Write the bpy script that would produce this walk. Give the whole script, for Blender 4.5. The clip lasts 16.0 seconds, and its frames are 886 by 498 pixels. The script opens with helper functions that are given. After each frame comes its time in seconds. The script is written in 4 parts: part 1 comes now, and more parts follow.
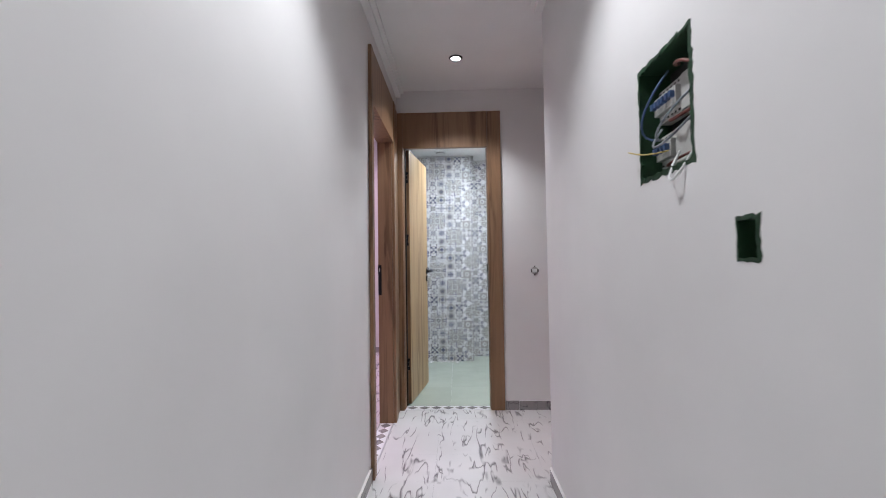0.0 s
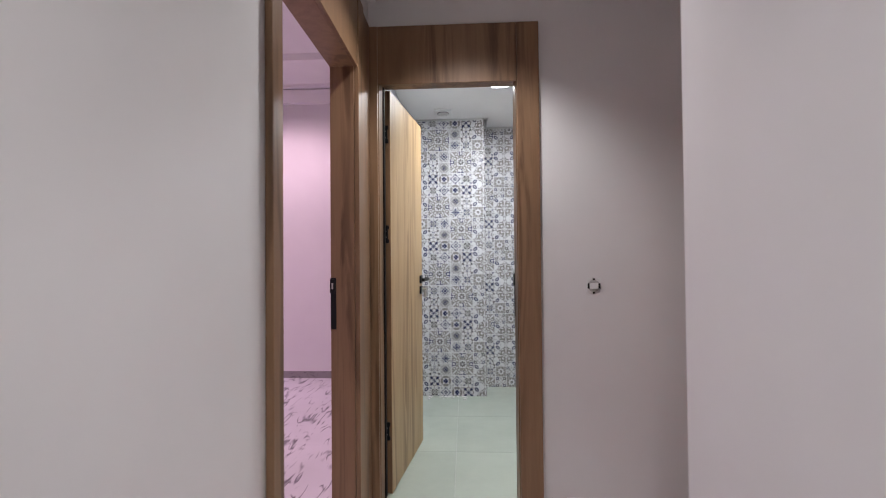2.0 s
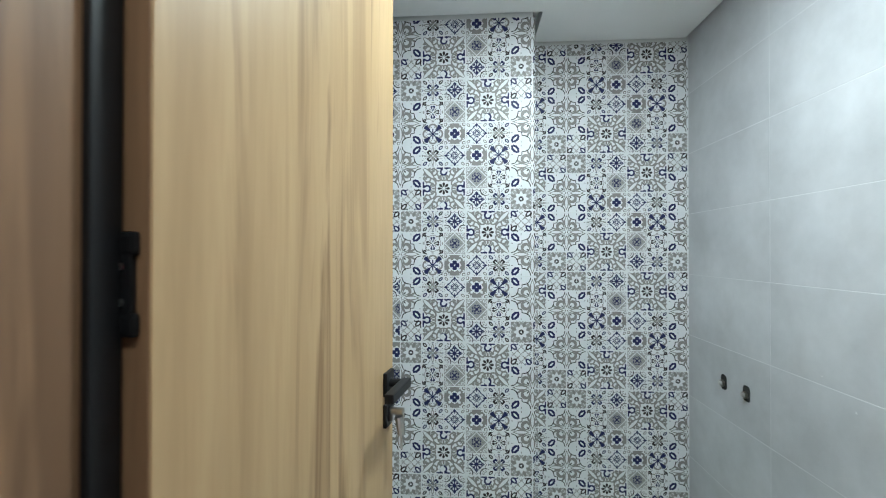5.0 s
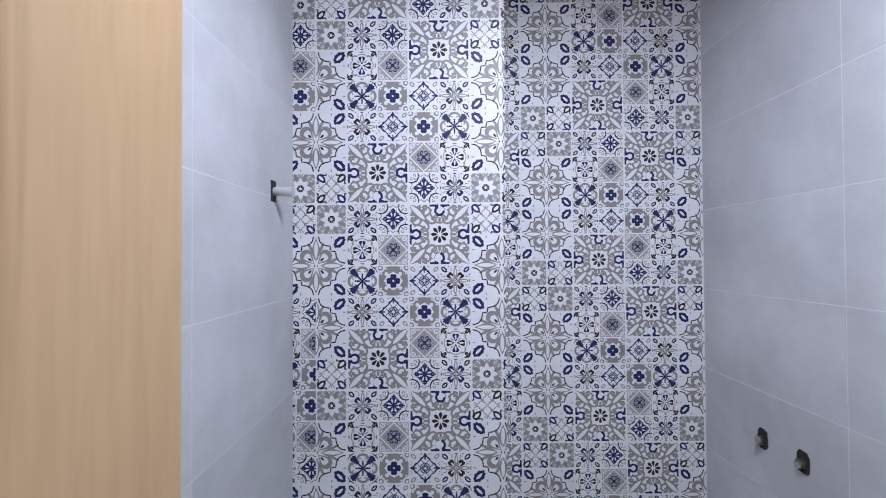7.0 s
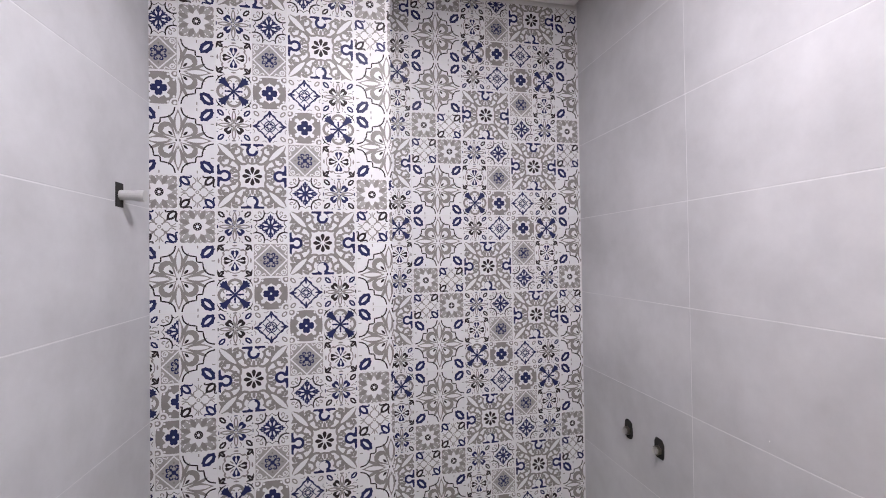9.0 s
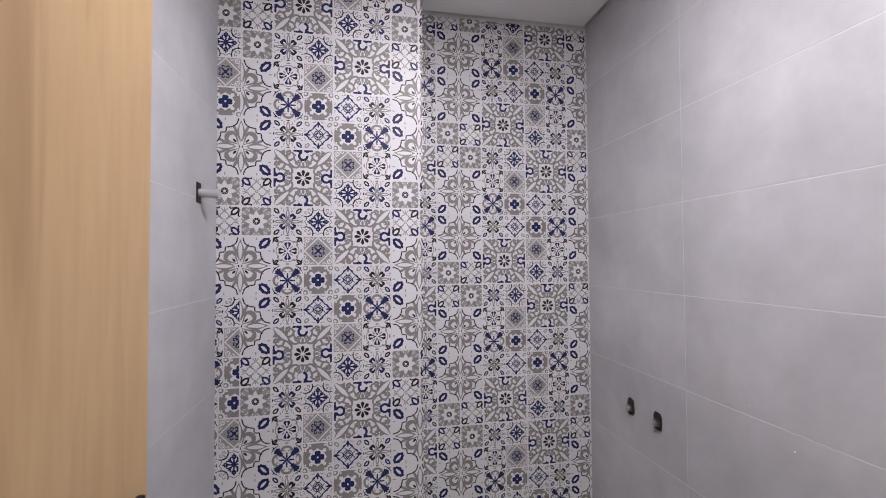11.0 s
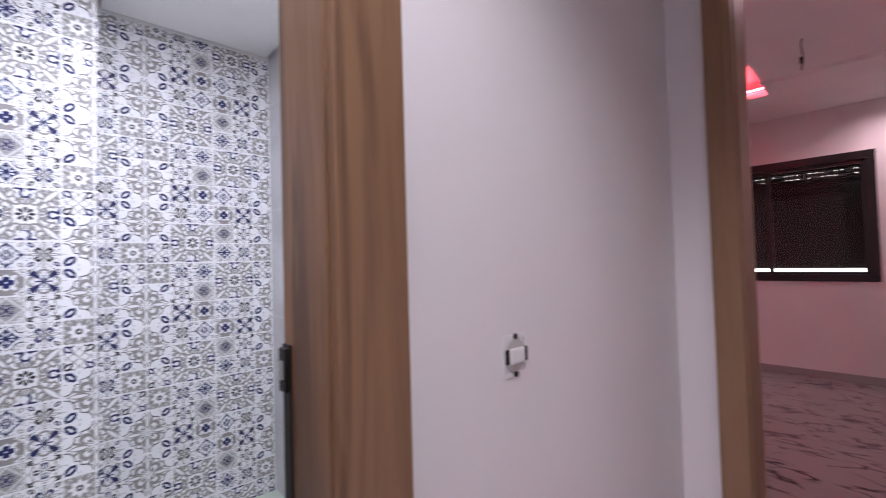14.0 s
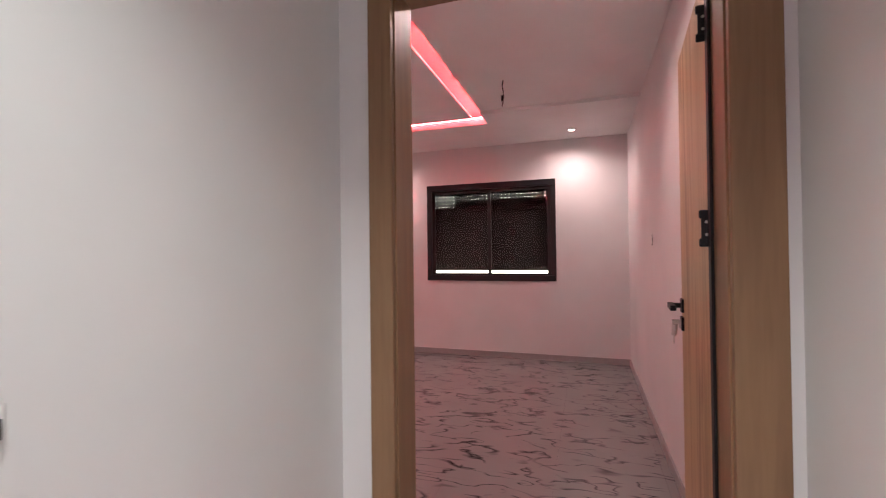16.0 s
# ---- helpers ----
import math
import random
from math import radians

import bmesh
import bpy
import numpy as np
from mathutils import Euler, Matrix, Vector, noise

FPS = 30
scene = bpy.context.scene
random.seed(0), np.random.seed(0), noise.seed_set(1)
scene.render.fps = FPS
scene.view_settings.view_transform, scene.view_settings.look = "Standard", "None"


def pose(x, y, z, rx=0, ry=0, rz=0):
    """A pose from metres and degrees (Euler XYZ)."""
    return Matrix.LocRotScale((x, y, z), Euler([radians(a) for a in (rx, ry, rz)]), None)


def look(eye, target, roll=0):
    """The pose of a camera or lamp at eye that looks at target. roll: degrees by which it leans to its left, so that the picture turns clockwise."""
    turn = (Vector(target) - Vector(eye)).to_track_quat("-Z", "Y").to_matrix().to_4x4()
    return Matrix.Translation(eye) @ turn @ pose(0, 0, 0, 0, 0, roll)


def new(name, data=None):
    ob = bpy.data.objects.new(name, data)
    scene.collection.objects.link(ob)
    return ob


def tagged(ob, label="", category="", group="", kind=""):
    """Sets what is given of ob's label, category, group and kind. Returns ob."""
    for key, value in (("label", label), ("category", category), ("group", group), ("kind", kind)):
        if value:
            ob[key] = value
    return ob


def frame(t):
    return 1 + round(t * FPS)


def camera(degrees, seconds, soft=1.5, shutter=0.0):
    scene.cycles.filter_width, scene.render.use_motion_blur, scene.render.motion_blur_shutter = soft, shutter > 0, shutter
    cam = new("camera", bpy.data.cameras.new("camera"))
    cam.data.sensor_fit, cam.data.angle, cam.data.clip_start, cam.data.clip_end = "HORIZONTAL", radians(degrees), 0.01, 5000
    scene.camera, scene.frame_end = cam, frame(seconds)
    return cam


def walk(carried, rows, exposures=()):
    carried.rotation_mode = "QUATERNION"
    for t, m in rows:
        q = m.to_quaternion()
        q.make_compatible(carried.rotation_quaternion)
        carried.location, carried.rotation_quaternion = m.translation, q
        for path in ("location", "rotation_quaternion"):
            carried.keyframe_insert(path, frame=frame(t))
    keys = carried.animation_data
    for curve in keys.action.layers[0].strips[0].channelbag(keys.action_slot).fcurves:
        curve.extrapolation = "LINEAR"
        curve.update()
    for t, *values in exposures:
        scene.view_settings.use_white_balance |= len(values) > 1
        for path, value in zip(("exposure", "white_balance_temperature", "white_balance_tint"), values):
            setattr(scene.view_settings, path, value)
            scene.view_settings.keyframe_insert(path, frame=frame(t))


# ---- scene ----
cam = camera(91.5, 16.0, soft=1.0, shutter=0.3)
PATH = [
    (0, (0.09, 1.045, 1.149), (0.025, 3.042, 1.22), -0.8),
    (0.5, (0.082, 1.363, 1.184), (0.011, 3.361, 1.236), -1.0),
    (1, (0.059, 1.691, 1.215), (-0.013, 3.689, 1.249), -1.0),
    (1.5, (0.078, 2.046, 1.22), (-0.003, 4.044, 1.255), -0.9),
    (2, (0.081, 2.383, 1.243), (-0.017, 4.38, 1.272), -0.5),
    (2.5, (0.02, 2.731, 1.278), (-0.068, 4.729, 1.299), -0.4),
    (3, (0.006, 3.05, 1.275), (-0.088, 5.048, 1.299), -0.0),
    (3.5, (0.008, 3.356, 1.3), (-0.096, 5.353, 1.325), 0.1),
    (4, (-0.003, 3.682, 1.329), (-0.114, 5.679, 1.348), 0.1),
    (4.2, (-0.02, 3.812, 1.345), (-0.132, 5.809, 1.355), 0.1),
    (6.3, (0.001, 4.722, 1.407), (-0.156, 6.716, 1.427), -0.1),
    (6.5, (0.021, 4.763, 1.411), (-0.091, 6.76, 1.428), -0.1),
    (7, (0.074, 4.826, 1.405), (0.065, 6.825, 1.434), -0.3),
    (7.5, (0.112, 4.851, 1.404), (0.208, 6.849, 1.434), -0.5),
    (8, (0.143, 4.854, 1.398), (0.413, 6.836, 1.429), -0.7),
    (8.5, (0.151, 4.858, 1.402), (0.544, 6.819, 1.437), -0.8),
    (8.7, (0.158, 4.858, 1.43), (0.553, 6.819, 1.459), -0.8),
    (11, (0.056, 4.685, 1.389), (0.424, 6.651, 1.441), -0.3),
    (11.5, (0.01, 4.576, 1.345), (0.35, 6.546, 1.408), -0.25),
    (12, (-0.044, 4.352, 1.28), (0.307, 6.32, 1.349), -0.2),
    (12.5, (-0.077, 4.223, 1.226), (0.287, 6.188, 1.305), -0.1),
    (13, (-0.03, 4.155, 1.226), (0.427, 6.102, 1.32), -0.6),
    (13.3, (0.0, 4.112, 1.225), (0.722, 5.975, 1.312), -1.1),
    (14, (0.084, 4.022, 1.260), (1.457, 5.475, 1.314), -1.59),
    (14.5, (0.127, 3.954, 1.284), (1.752, 5.120, 1.296), -1.46),
    (15, (0.187, 3.923, 1.287), (1.932, 4.900, 1.301), -1.33),
    (15.5, (0.285, 3.862, 1.296), (2.120, 4.658, 1.314), -1.07),
    (16, (0.400, 3.812, 1.298), (2.299, 4.439, 1.320), -0.66),
]
EXPOSURES = [(0, 0.05, 6100, 8), (1.5, 0.02, 6350, 10), (2.5, -0.2, 6500, 13), (3.2, 0.1, 6500, 5), (4.2, 0.08, 6250, -9), (6.3, -0.2, 5700, 12),
             (7.5, -0.19, 5800, 21), (8.7, -0.1, 6700, 23), (11, -0.42, 6700, 25), (12, -0.44, 6250, 21), (12.5, 0.04, 6200, 23), (13, 0.25, 5900, 20),
             (14, 0.35, 6050, 22), (14.5, 0.58, 6250, 18), (15, 0.84, 6200, 10), (16, 0.88, 6350, 1)]
walk(cam, [(t, look(eye, target, roll)) for t, eye, target, roll in PATH], EXPOSURES)

# ---- world and lamps ----
world = bpy.data.worlds.new("world")
scene.world = world
world.use_nodes = True
sky = world.node_tree.nodes.new("ShaderNodeTexSky")
sky.sky_type, sky.sun_disc, sky.sun_elevation, sky.sun_rotation = "NISHITA", False, radians(35), radians(120)
world.node_tree.links.new(sky.outputs[0], world.node_tree.nodes["Background"].inputs[0])
world.node_tree.nodes["Background"].inputs[1].default_value = 0.1


def lamp(name, kind, at, power, color=(1, 1, 1), size=0.06, cone=120, blend=0.6, target=None):
    data = bpy.data.lights.new(name, kind)
    data.energy, data.color = power, color
    if kind == "SPOT":
        data.spot_size, data.spot_blend, data.shadow_soft_size = radians(cone), blend, size
    elif kind == "AREA":
        data.shape, data.size = "DISK", size
    else:
        data.shadow_soft_size = size
    ob = new(name, data)
    at = Vector(at)
    ob.matrix_world = look(at, target or at + Vector((0, 0.0001, -1)))
    return ob


# corridor downlights, cool white
CORRIDOR_SPOTS = [(0.10, 3.95), (0.10, 2.05), (0.10, 0.2)]
for sx, sy in CORRIDOR_SPOTS:
    lamp("downlight_beam", "SPOT", (sx, sy, 2.535), 50, (0.98, 0.97, 0.97), 0.04, 118, 0.6)
# bathroom round panel
lamp("bath_panel_beam", "AREA", (0.34, 5.31, 2.415), 25, (0.93, 0.97, 1), 0.2)
# room with the window: corner downlights and red cove
for sx, sy in ((5.35, 3.94), (2.6, 3.94), (5.35, 6.4), (2.6, 6.4)):
    lamp("room_downlight_beam", "SPOT", (sx, sy, 2.63), 27, (1, 0.71, 0.71), 0.03, 160, 1.0)
# room lit pink and violet
for sx, sy in ((-1.7, 5.9), (-3.4, 5.2), (-3.4, 3.3)):
    lamp("pink_downlight_beam", "SPOT", (sx, sy, 2.93), 78, (1, 0.68, 0.84), 0.04, 150, 0.7)
lamp("violet_downlight_beam", "SPOT", (-3.85, 6.55, 2.93), 40, (0.35, 0.2, 1), 0.03, 110, 0.6)

# ---- materials ----


def principled(name, color=(0.8, 0.8, 0.8), rough=0.5, metal=0.0, spec=0.5):
    m = bpy.data.materials.new(name)
    m.use_nodes = True
    b = m.node_tree.nodes["Principled BSDF"]
    b.inputs["Base Color"].default_value = (*color, 1)
    b.inputs["Roughness"].default_value = rough
    b.inputs["Metallic"].default_value = metal
    b.inputs["Specular IOR Level"].default_value = spec
    return m, m.node_tree, b


def node(nt, kind, **values):
    n = nt.nodes.new(kind)
    for key, value in values.items():
        n.inputs[key].default_value = value
    return n


def coords(nt, scale=(1, 1, 1), world_space=True):
    mp = node(nt, "ShaderNodeMapping", Scale=scale)
    if world_space:
        src = nt.nodes.new("ShaderNodeNewGeometry").outputs["Position"]
    else:
        src = nt.nodes.new("ShaderNodeTexCoord").outputs["Object"]
    nt.links.new(src, mp.inputs["Vector"])
    return mp.outputs[0]


def ramp(nt, src, stops):
    r = nt.nodes.new("ShaderNodeValToRGB")
    while len(r.color_ramp.elements) < len(stops):
        r.color_ramp.elements.new(0.5)
    for e, (pos, col) in zip(r.color_ramp.elements, stops):
        e.position, e.color = pos, (*col, 1)
    nt.links.new(src, r.inputs[0])
    return r.outputs[0]


def mix(nt, a, b, fac, mode="MIX"):
    n = nt.nodes.new("ShaderNodeMix")
    n.data_type, n.blend_type = "RGBA", mode
    for value, i in ((fac, 0), (a, 6), (b, 7)):
        if isinstance(value, (int, float)):
            n.inputs[i].default_value = value
        elif isinstance(value, tuple):
            n.inputs[i].default_value = (*value, 1)
        else:
            nt.links.new(value, n.inputs[i])
    return n.outputs[2]


def bump(nt, b, src, strength, dist=0.002):
    n = node(nt, "ShaderNodeBump", Strength=strength, Distance=dist)
    nt.links.new(src, n.inputs["Height"])
    nt.links.new(n.outputs[0], b.inputs["Normal"])


def plaster(name, color, rough=0.6):
    m, nt, b = principled(name, color, rough, spec=0.35)
    big = node(nt, "ShaderNodeTexNoise", Scale=1.3, Detail=4.0)
    fine = node(nt, "ShaderNodeTexNoise", Scale=90.0, Detail=3.0)
    v = coords(nt)
    nt.links.new(v, big.inputs["Vector"]), nt.links.new(v, fine.inputs["Vector"])
    dark = tuple(c * 0.9 for c in color)
    nt.links.new(ramp(nt, big.outputs[0], [(0.3, dark), (0.7, color)]), b.inputs["Base Color"])
    bump(nt, b, fine.outputs[0], 0.12, 0.001)
    return m


def wood(name, light, mid, dark, rest, rough=0.42, world_space=True):
    m, nt, b = principled(name, mid, rough, spec=0.4)
    v = coords(nt, (6, 6, 0.42), world_space)
    wide = node(nt, "ShaderNodeTexNoise", Scale=0.7, Detail=3.0, Distortion=1.2)
    fine = node(nt, "ShaderNodeTexNoise", Scale=16.0, Detail=4.0, Distortion=0.3)
    vein = node(nt, "ShaderNodeTexNoise", Scale=2.4, Detail=4.0, Roughness=0.55, Distortion=1.3)
    heart = node(nt, "ShaderNodeTexNoise", Scale=0.55, Detail=1.0, Distortion=0.6)
    for n in (wide, fine, vein, heart):
        nt.links.new(v, n.inputs["Vector"])
    base = ramp(nt, wide.outputs[0], [(0.32, mid), (0.5, light), (0.7, mid)])
    grain = ramp(nt, fine.outputs[0], [(0.3, (0.93, 0.92, 0.9)), (0.6, (1, 1, 1))])
    col = mix(nt, base, grain, 1.0, "MULTIPLY")
    # dark veins gather along the heart of each board
    lines = ramp(nt, vein.outputs[0], [(0.46, (0, 0, 0)), (0.6, (0.9, 0.9, 0.9))])
    gate = ramp(nt, heart.outputs[0], [(0.4, (rest,) * 3), (0.5, (0.95, 0.95, 0.95)), (0.6, (rest,) * 3)])
    col = mix(nt, col, dark, mix(nt, lines, gate, 1.0, "MULTIPLY"))
    nt.links.new(col, b.inputs["Base Color"])
    bump(nt, b, fine.outputs[0], 0.1, 0.0006)
    return m


def marble(name, base, vein, k=1.0, thick=1.0, stretch=0.2):
    m, nt, b = principled(name, base, 0.22, spec=0.5)
    v = coords(nt)
    cols = []
    big = node(nt, "ShaderNodeTexNoise", Scale=2.2, Detail=5.0)
    nt.links.new(v, big.inputs["Vector"])
    col = ramp(nt, big.outputs[0], [(0.35, tuple(c * 0.9 for c in base)), (0.65, base)])
    for scale, turn, width, where in ((7.0, (0, 0, 0.75), 0.02, 0.5), (8.5, (0, 0, 2.2), 0.016, 0.5), (6.0, (0, 0, 1.35), 0.03, 0.54)):
        width *= thick
        mp = node(nt, "ShaderNodeMapping", Rotation=turn, Scale=(1, stretch, 1))
        nt.links.new(v, mp.inputs[0])
        n = node(nt, "ShaderNodeTexNoise", Scale=scale * k, Detail=2.5, Distortion=0.12 / k)
        nt.links.new(mp.outputs[0], n.inputs["Vector"])
        line = ramp(nt, n.outputs[0], [(0.5 - width, (0, 0, 0)), (0.5, (1, 1, 1)), (0.5 + width * 0.5, (0, 0, 0))])
        patch = node(nt, "ShaderNodeTexNoise", Scale=scale * 0.8 * k, Detail=1.0)
        off = node(nt, "ShaderNodeMapping", Location=(scale * 7, 3, 0))
        nt.links.new(v, off.inputs[0]), nt.links.new(off.outputs[0], patch.inputs["Vector"])
        gate = ramp(nt, patch.outputs[0], [(where - 0.03, (0, 0, 0)), (where + 0.06, (1, 1, 1))])
        col = mix(nt, col, vein, mix(nt, line, gate, 1.0, "MULTIPLY"))
    nt.links.new(col, b.inputs["Base Color"])
    return m


def glazed(name, color, rough, cloud=0.08, scale=3.0, spread=0.06, spec=0.5):
    m, nt, b = principled(name, color, rough, 0.0, spec)
    n = node(nt, "ShaderNodeTexNoise", Scale=scale, Detail=6.0, Roughness=0.65)
    nt.links.new(coords(nt), n.inputs["Vector"])
    col = ramp(nt, n.outputs[0], [(0.3, tuple(c * (1 - cloud) for c in color)), (0.7, tuple(min(1, c * (1 + cloud * 0.4)) for c in color))])
    rnd = nt.nodes.new("ShaderNodeObjectInfo").outputs["Random"]
    shade = ramp(nt, rnd, [(0, (1 - spread,) * 3), (1, (1, 1, 1))])
    nt.links.new(mix(nt, col, shade, 1.0, "MULTIPLY"), b.inputs["Base Color"])
    bump(nt, b, n.outputs[0], 0.05, 0.001)
    return m


def glow(name, color, strength):
    m = bpy.data.materials.new(name)
    m.use_nodes = True
    nt = m.node_tree
    nt.nodes.remove(nt.nodes["Principled BSDF"])
    e = node(nt, "ShaderNodeEmission", Color=(*color, 1), Strength=strength)
    nt.links.new(e.outputs[0], nt.nodes["Material Output"].inputs[0])
    return m


WALL = plaster("wall_paint", (0.77, 0.75, 0.745))
CEIL = plaster("ceiling_paint", (0.86, 0.85, 0.84), 0.75)
# same wood as the doors, its less lit tone put into the colour
WOOD = wood("casing_wood_shaded", (0.265, 0.155, 0.085), (0.215, 0.122, 0.066), (0.095, 0.05, 0.027), 0.2)
# the casings' wood again, with the lighter lit tone in its colour
LEAF = wood("door_wood_lit", (0.50, 0.345, 0.185), (0.42, 0.28, 0.145), (0.22, 0.125, 0.055), 0.12)
MARBLE = marble("marble_tile", (0.78, 0.77, 0.77), (0.2, 0.19, 0.2))
# MARBLE darkened, so the window room's dim light is in the tile colour
DIM_MARBLE = marble("dimmed_marble_tile", (0.24, 0.225, 0.22), (0.035, 0.035, 0.035), 0.75, 1.25, 0.36)
GREY_MARBLE = marble("skirting_marble", (0.3, 0.28, 0.28), (0.08, 0.075, 0.08))
BATH_TILE = glazed("bath_floor_tile", (0.5, 0.555, 0.48), 0.25)
GREY_TILE = glazed("grey_wall_tile", (0.56, 0.562, 0.58), 0.38, 0.2, 3.2, 0.07)
GROUT = plaster("grout", (0.74, 0.74, 0.73), 0.8)
GREY_GROUT = plaster("grey_grout", (0.68, 0.68, 0.69), 0.8)
T_WHITE = glazed("tile_white", (0.76, 0.76, 0.78), 0.46, 0.05, 8.0, spec=0.3)
T_GREY = glazed("tile_grey_print", (0.265, 0.25, 0.24), 0.46, 0.12, 30.0, spec=0.3)
T_BLUE = glazed("tile_blue_print", (0.012, 0.017, 0.088), 0.46, 0.25, 40.0, spec=0.3)
T_DARK = glazed("tile_dark_print", (0.02, 0.014, 0.016), 0.46, 0.2, 40.0, spec=0.3)
T_PALE = glazed("tile_pale_print", (0.365, 0.35, 0.345), 0.46, 0.1, 30.0, spec=0.3)
BLACK = principled("black_metal", (0.006, 0.006, 0.007), 0.45, 0.0, 0.3)[0]
STEEL = principled("steel", (0.55, 0.54, 0.52), 0.28, 1.0)[0]
ALU = principled("dark_aluminium", (0.018, 0.016, 0.017), 0.35, 0.2)[0]
SHUTTER = glazed("shutter_grey", (0.03, 0.028, 0.028), 0.6)
PLASTIC = principled("white_plastic", (0.75, 0.75, 0.74), 0.35)[0]
# white breakers' shade is put into this grey; also the grey outlet box
SHADED_GREY_PLASTIC = glazed("shaded_grey_plastic", (0.5, 0.49, 0.47), 0.45, 0.15, 20.0)
GREEN = glazed("green_plastic", (0.01, 0.045, 0.016), 0.6, 0.4, 25.0)
# near-black for the shade inside recesses and for small black parts
DARKBOX = principled("recess_shade_and_black", (0.02, 0.018, 0.017), 0.9)[0]
BRASS = principled("worn_brass", (0.22, 0.2, 0.17), 0.35, 0.9)[0]
WIRE_GREY = principled("grey_wire", (0.25, 0.27, 0.3), 0.5)[0]
WIRE_BLUE = principled("blue_wire", (0.05, 0.09, 0.2), 0.45)[0]
WIRE_RED = principled("red_wire", (0.16, 0.04, 0.03), 0.45)[0]
WIRE_YELLOW = principled("yellow_wire", (0.5, 0.38, 0.12), 0.45)[0]
PIPE = principled("grey_pipe", (0.5, 0.5, 0.5), 0.4)[0]
LED_WHITE = glow("downlight_glow", (1, 0.97, 0.97), 12)
PANEL_GLOW = glow("panel_glow", (0.93, 0.97, 1), 9)
LED_RED = glow("red_led_glow", (1, 0.065, 0.08), 62)
DAY = glow("daylight", (1, 0.95, 0.82), 9)
GLASS, gnt, gb = principled("tinted_glass", (0.5, 0.5, 0.5), 0.02)
gb.inputs["IOR"].default_value = 1.3
gb.inputs["Transmission Weight"].default_value = 1.0

# ---- mesh helpers ----


def box(bm, lo, hi, bevel=0.0, mat=0):
    m = Matrix.Translation([(a + b) / 2 for a, b in zip(lo, hi)]) @ Matrix.Diagonal([b - a for a, b in zip(lo, hi)] + [1])
    vs = bmesh.ops.create_cube(bm, size=1, matrix=m)["verts"]
    fs = {f for v in vs for f in v.link_faces}
    for f in fs:
        f.material_index = mat
    if bevel:
        es = {e for v in vs for e in v.link_edges}
        out = bmesh.ops.bevel(bm, geom=list(es), offset=bevel, segments=2, affect="EDGES", profile=0.6)
        for f in out["faces"]:
            f.material_index = mat
    return bm


def rod(bm, p, q, r, n=12, r2=None, mat=0):
    p, q = Vector(p), Vector(q)
    d = q - p
    m = Matrix.Translation((p + q) / 2) @ d.to_track_quat("Z", "Y").to_matrix().to_4x4()
    vs = bmesh.ops.create_cone(bm, cap_ends=True, segments=n, radius1=r, radius2=r if r2 is None else r2, depth=d.length, matrix=m)["verts"]
    for f in {f for v in vs for f in v.link_faces}:
        f.material_index = mat
    return bm


def tube(bm, points, r, n=6):
    """One swept tube along the points."""
    rings = []
    for i, p in enumerate(points):
        d = (points[min(i + 1, len(points) - 1)] - points[max(i - 1, 0)]).to_track_quat("Z", "Y")
        rings.append([bm.verts.new(p + d @ Vector((r * math.cos(k * math.tau / n), r * math.sin(k * math.tau / n), 0))) for k in range(n)])
    for s, t in zip(rings, rings[1:]):
        for k in range(n):
            bm.faces.new((s[k], s[(k + 1) % n], t[(k + 1) % n], t[k])).smooth = True
    bm.faces.new(rings[0][::-1]), bm.faces.new(rings[-1])
    return bm


def ragged_rim(bm, hy, hz, n, rough):
    """A broken plastic edge round a rectangular hole in a wall that faces -x."""
    loops = [[], []]
    for i in range(4 * n):
        e, t = divmod(i, n)
        t = t / n * 2 - 1
        y, z = ((t, -1), (1, t), (-t, 1), (-1, -t))[e]
        for loop, k, x in ((0, -1, -0.003), (1, 1, -0.001)):
            j = random.uniform(0.15, 1) * rough * k
            loops[loop].append(bm.verts.new((x, y * (hy + j), z * (hz + j))))
    for i in range(4 * n):
        k = (i + 1) % (4 * n)
        bm.faces.new((loops[0][i], loops[0][k], loops[1][k], loops[1][i]))
    back = bmesh.ops.extrude_face_region(bm, geom=bm.faces[:])
    bmesh.ops.translate(bm, vec=(0.006, 0, 0), verts=[v for v in back["geom"] if isinstance(v, bmesh.types.BMVert)])
    return bm


def bend(a, b, c, d, n=10):
    a, b, c, d = map(Vector, (a, b, c, d))
    return [a * (1 - t) ** 3 + b * 3 * t * (1 - t) ** 2 + c * 3 * t * t * (1 - t) + d * t ** 3 for t in (i / n for i in range(n + 1))]


def mesh(name, bm, mats):
    me = bpy.data.meshes.new(name)
    bm.normal_update()
    bm.to_mesh(me)
    bm.free()
    for m in mats if isinstance(mats, (list, tuple)) else [mats]:
        me.materials.append(m)
    return me


def B():
    return bmesh.new()


def part(name, bm, mats, parent, label=""):
    ob = new(name, mesh(name, bm, mats))
    ob.parent = parent
    return tagged(ob, label)


def thing(name, m, label, category, group="", kind=""):
    ob = new(name)
    ob.empty_display_size = 0.05
    ob.matrix_world = m
    return tagged(ob, label, category, group, kind)


def structure(name, bm, mats, label, category):
    return tagged(new(name, mesh(name, bm, mats)), label, category, kind="structure")


def boxes(*pairs):
    bm = B()
    for lo, hi in pairs:
        box(bm, lo, hi)
    return bm

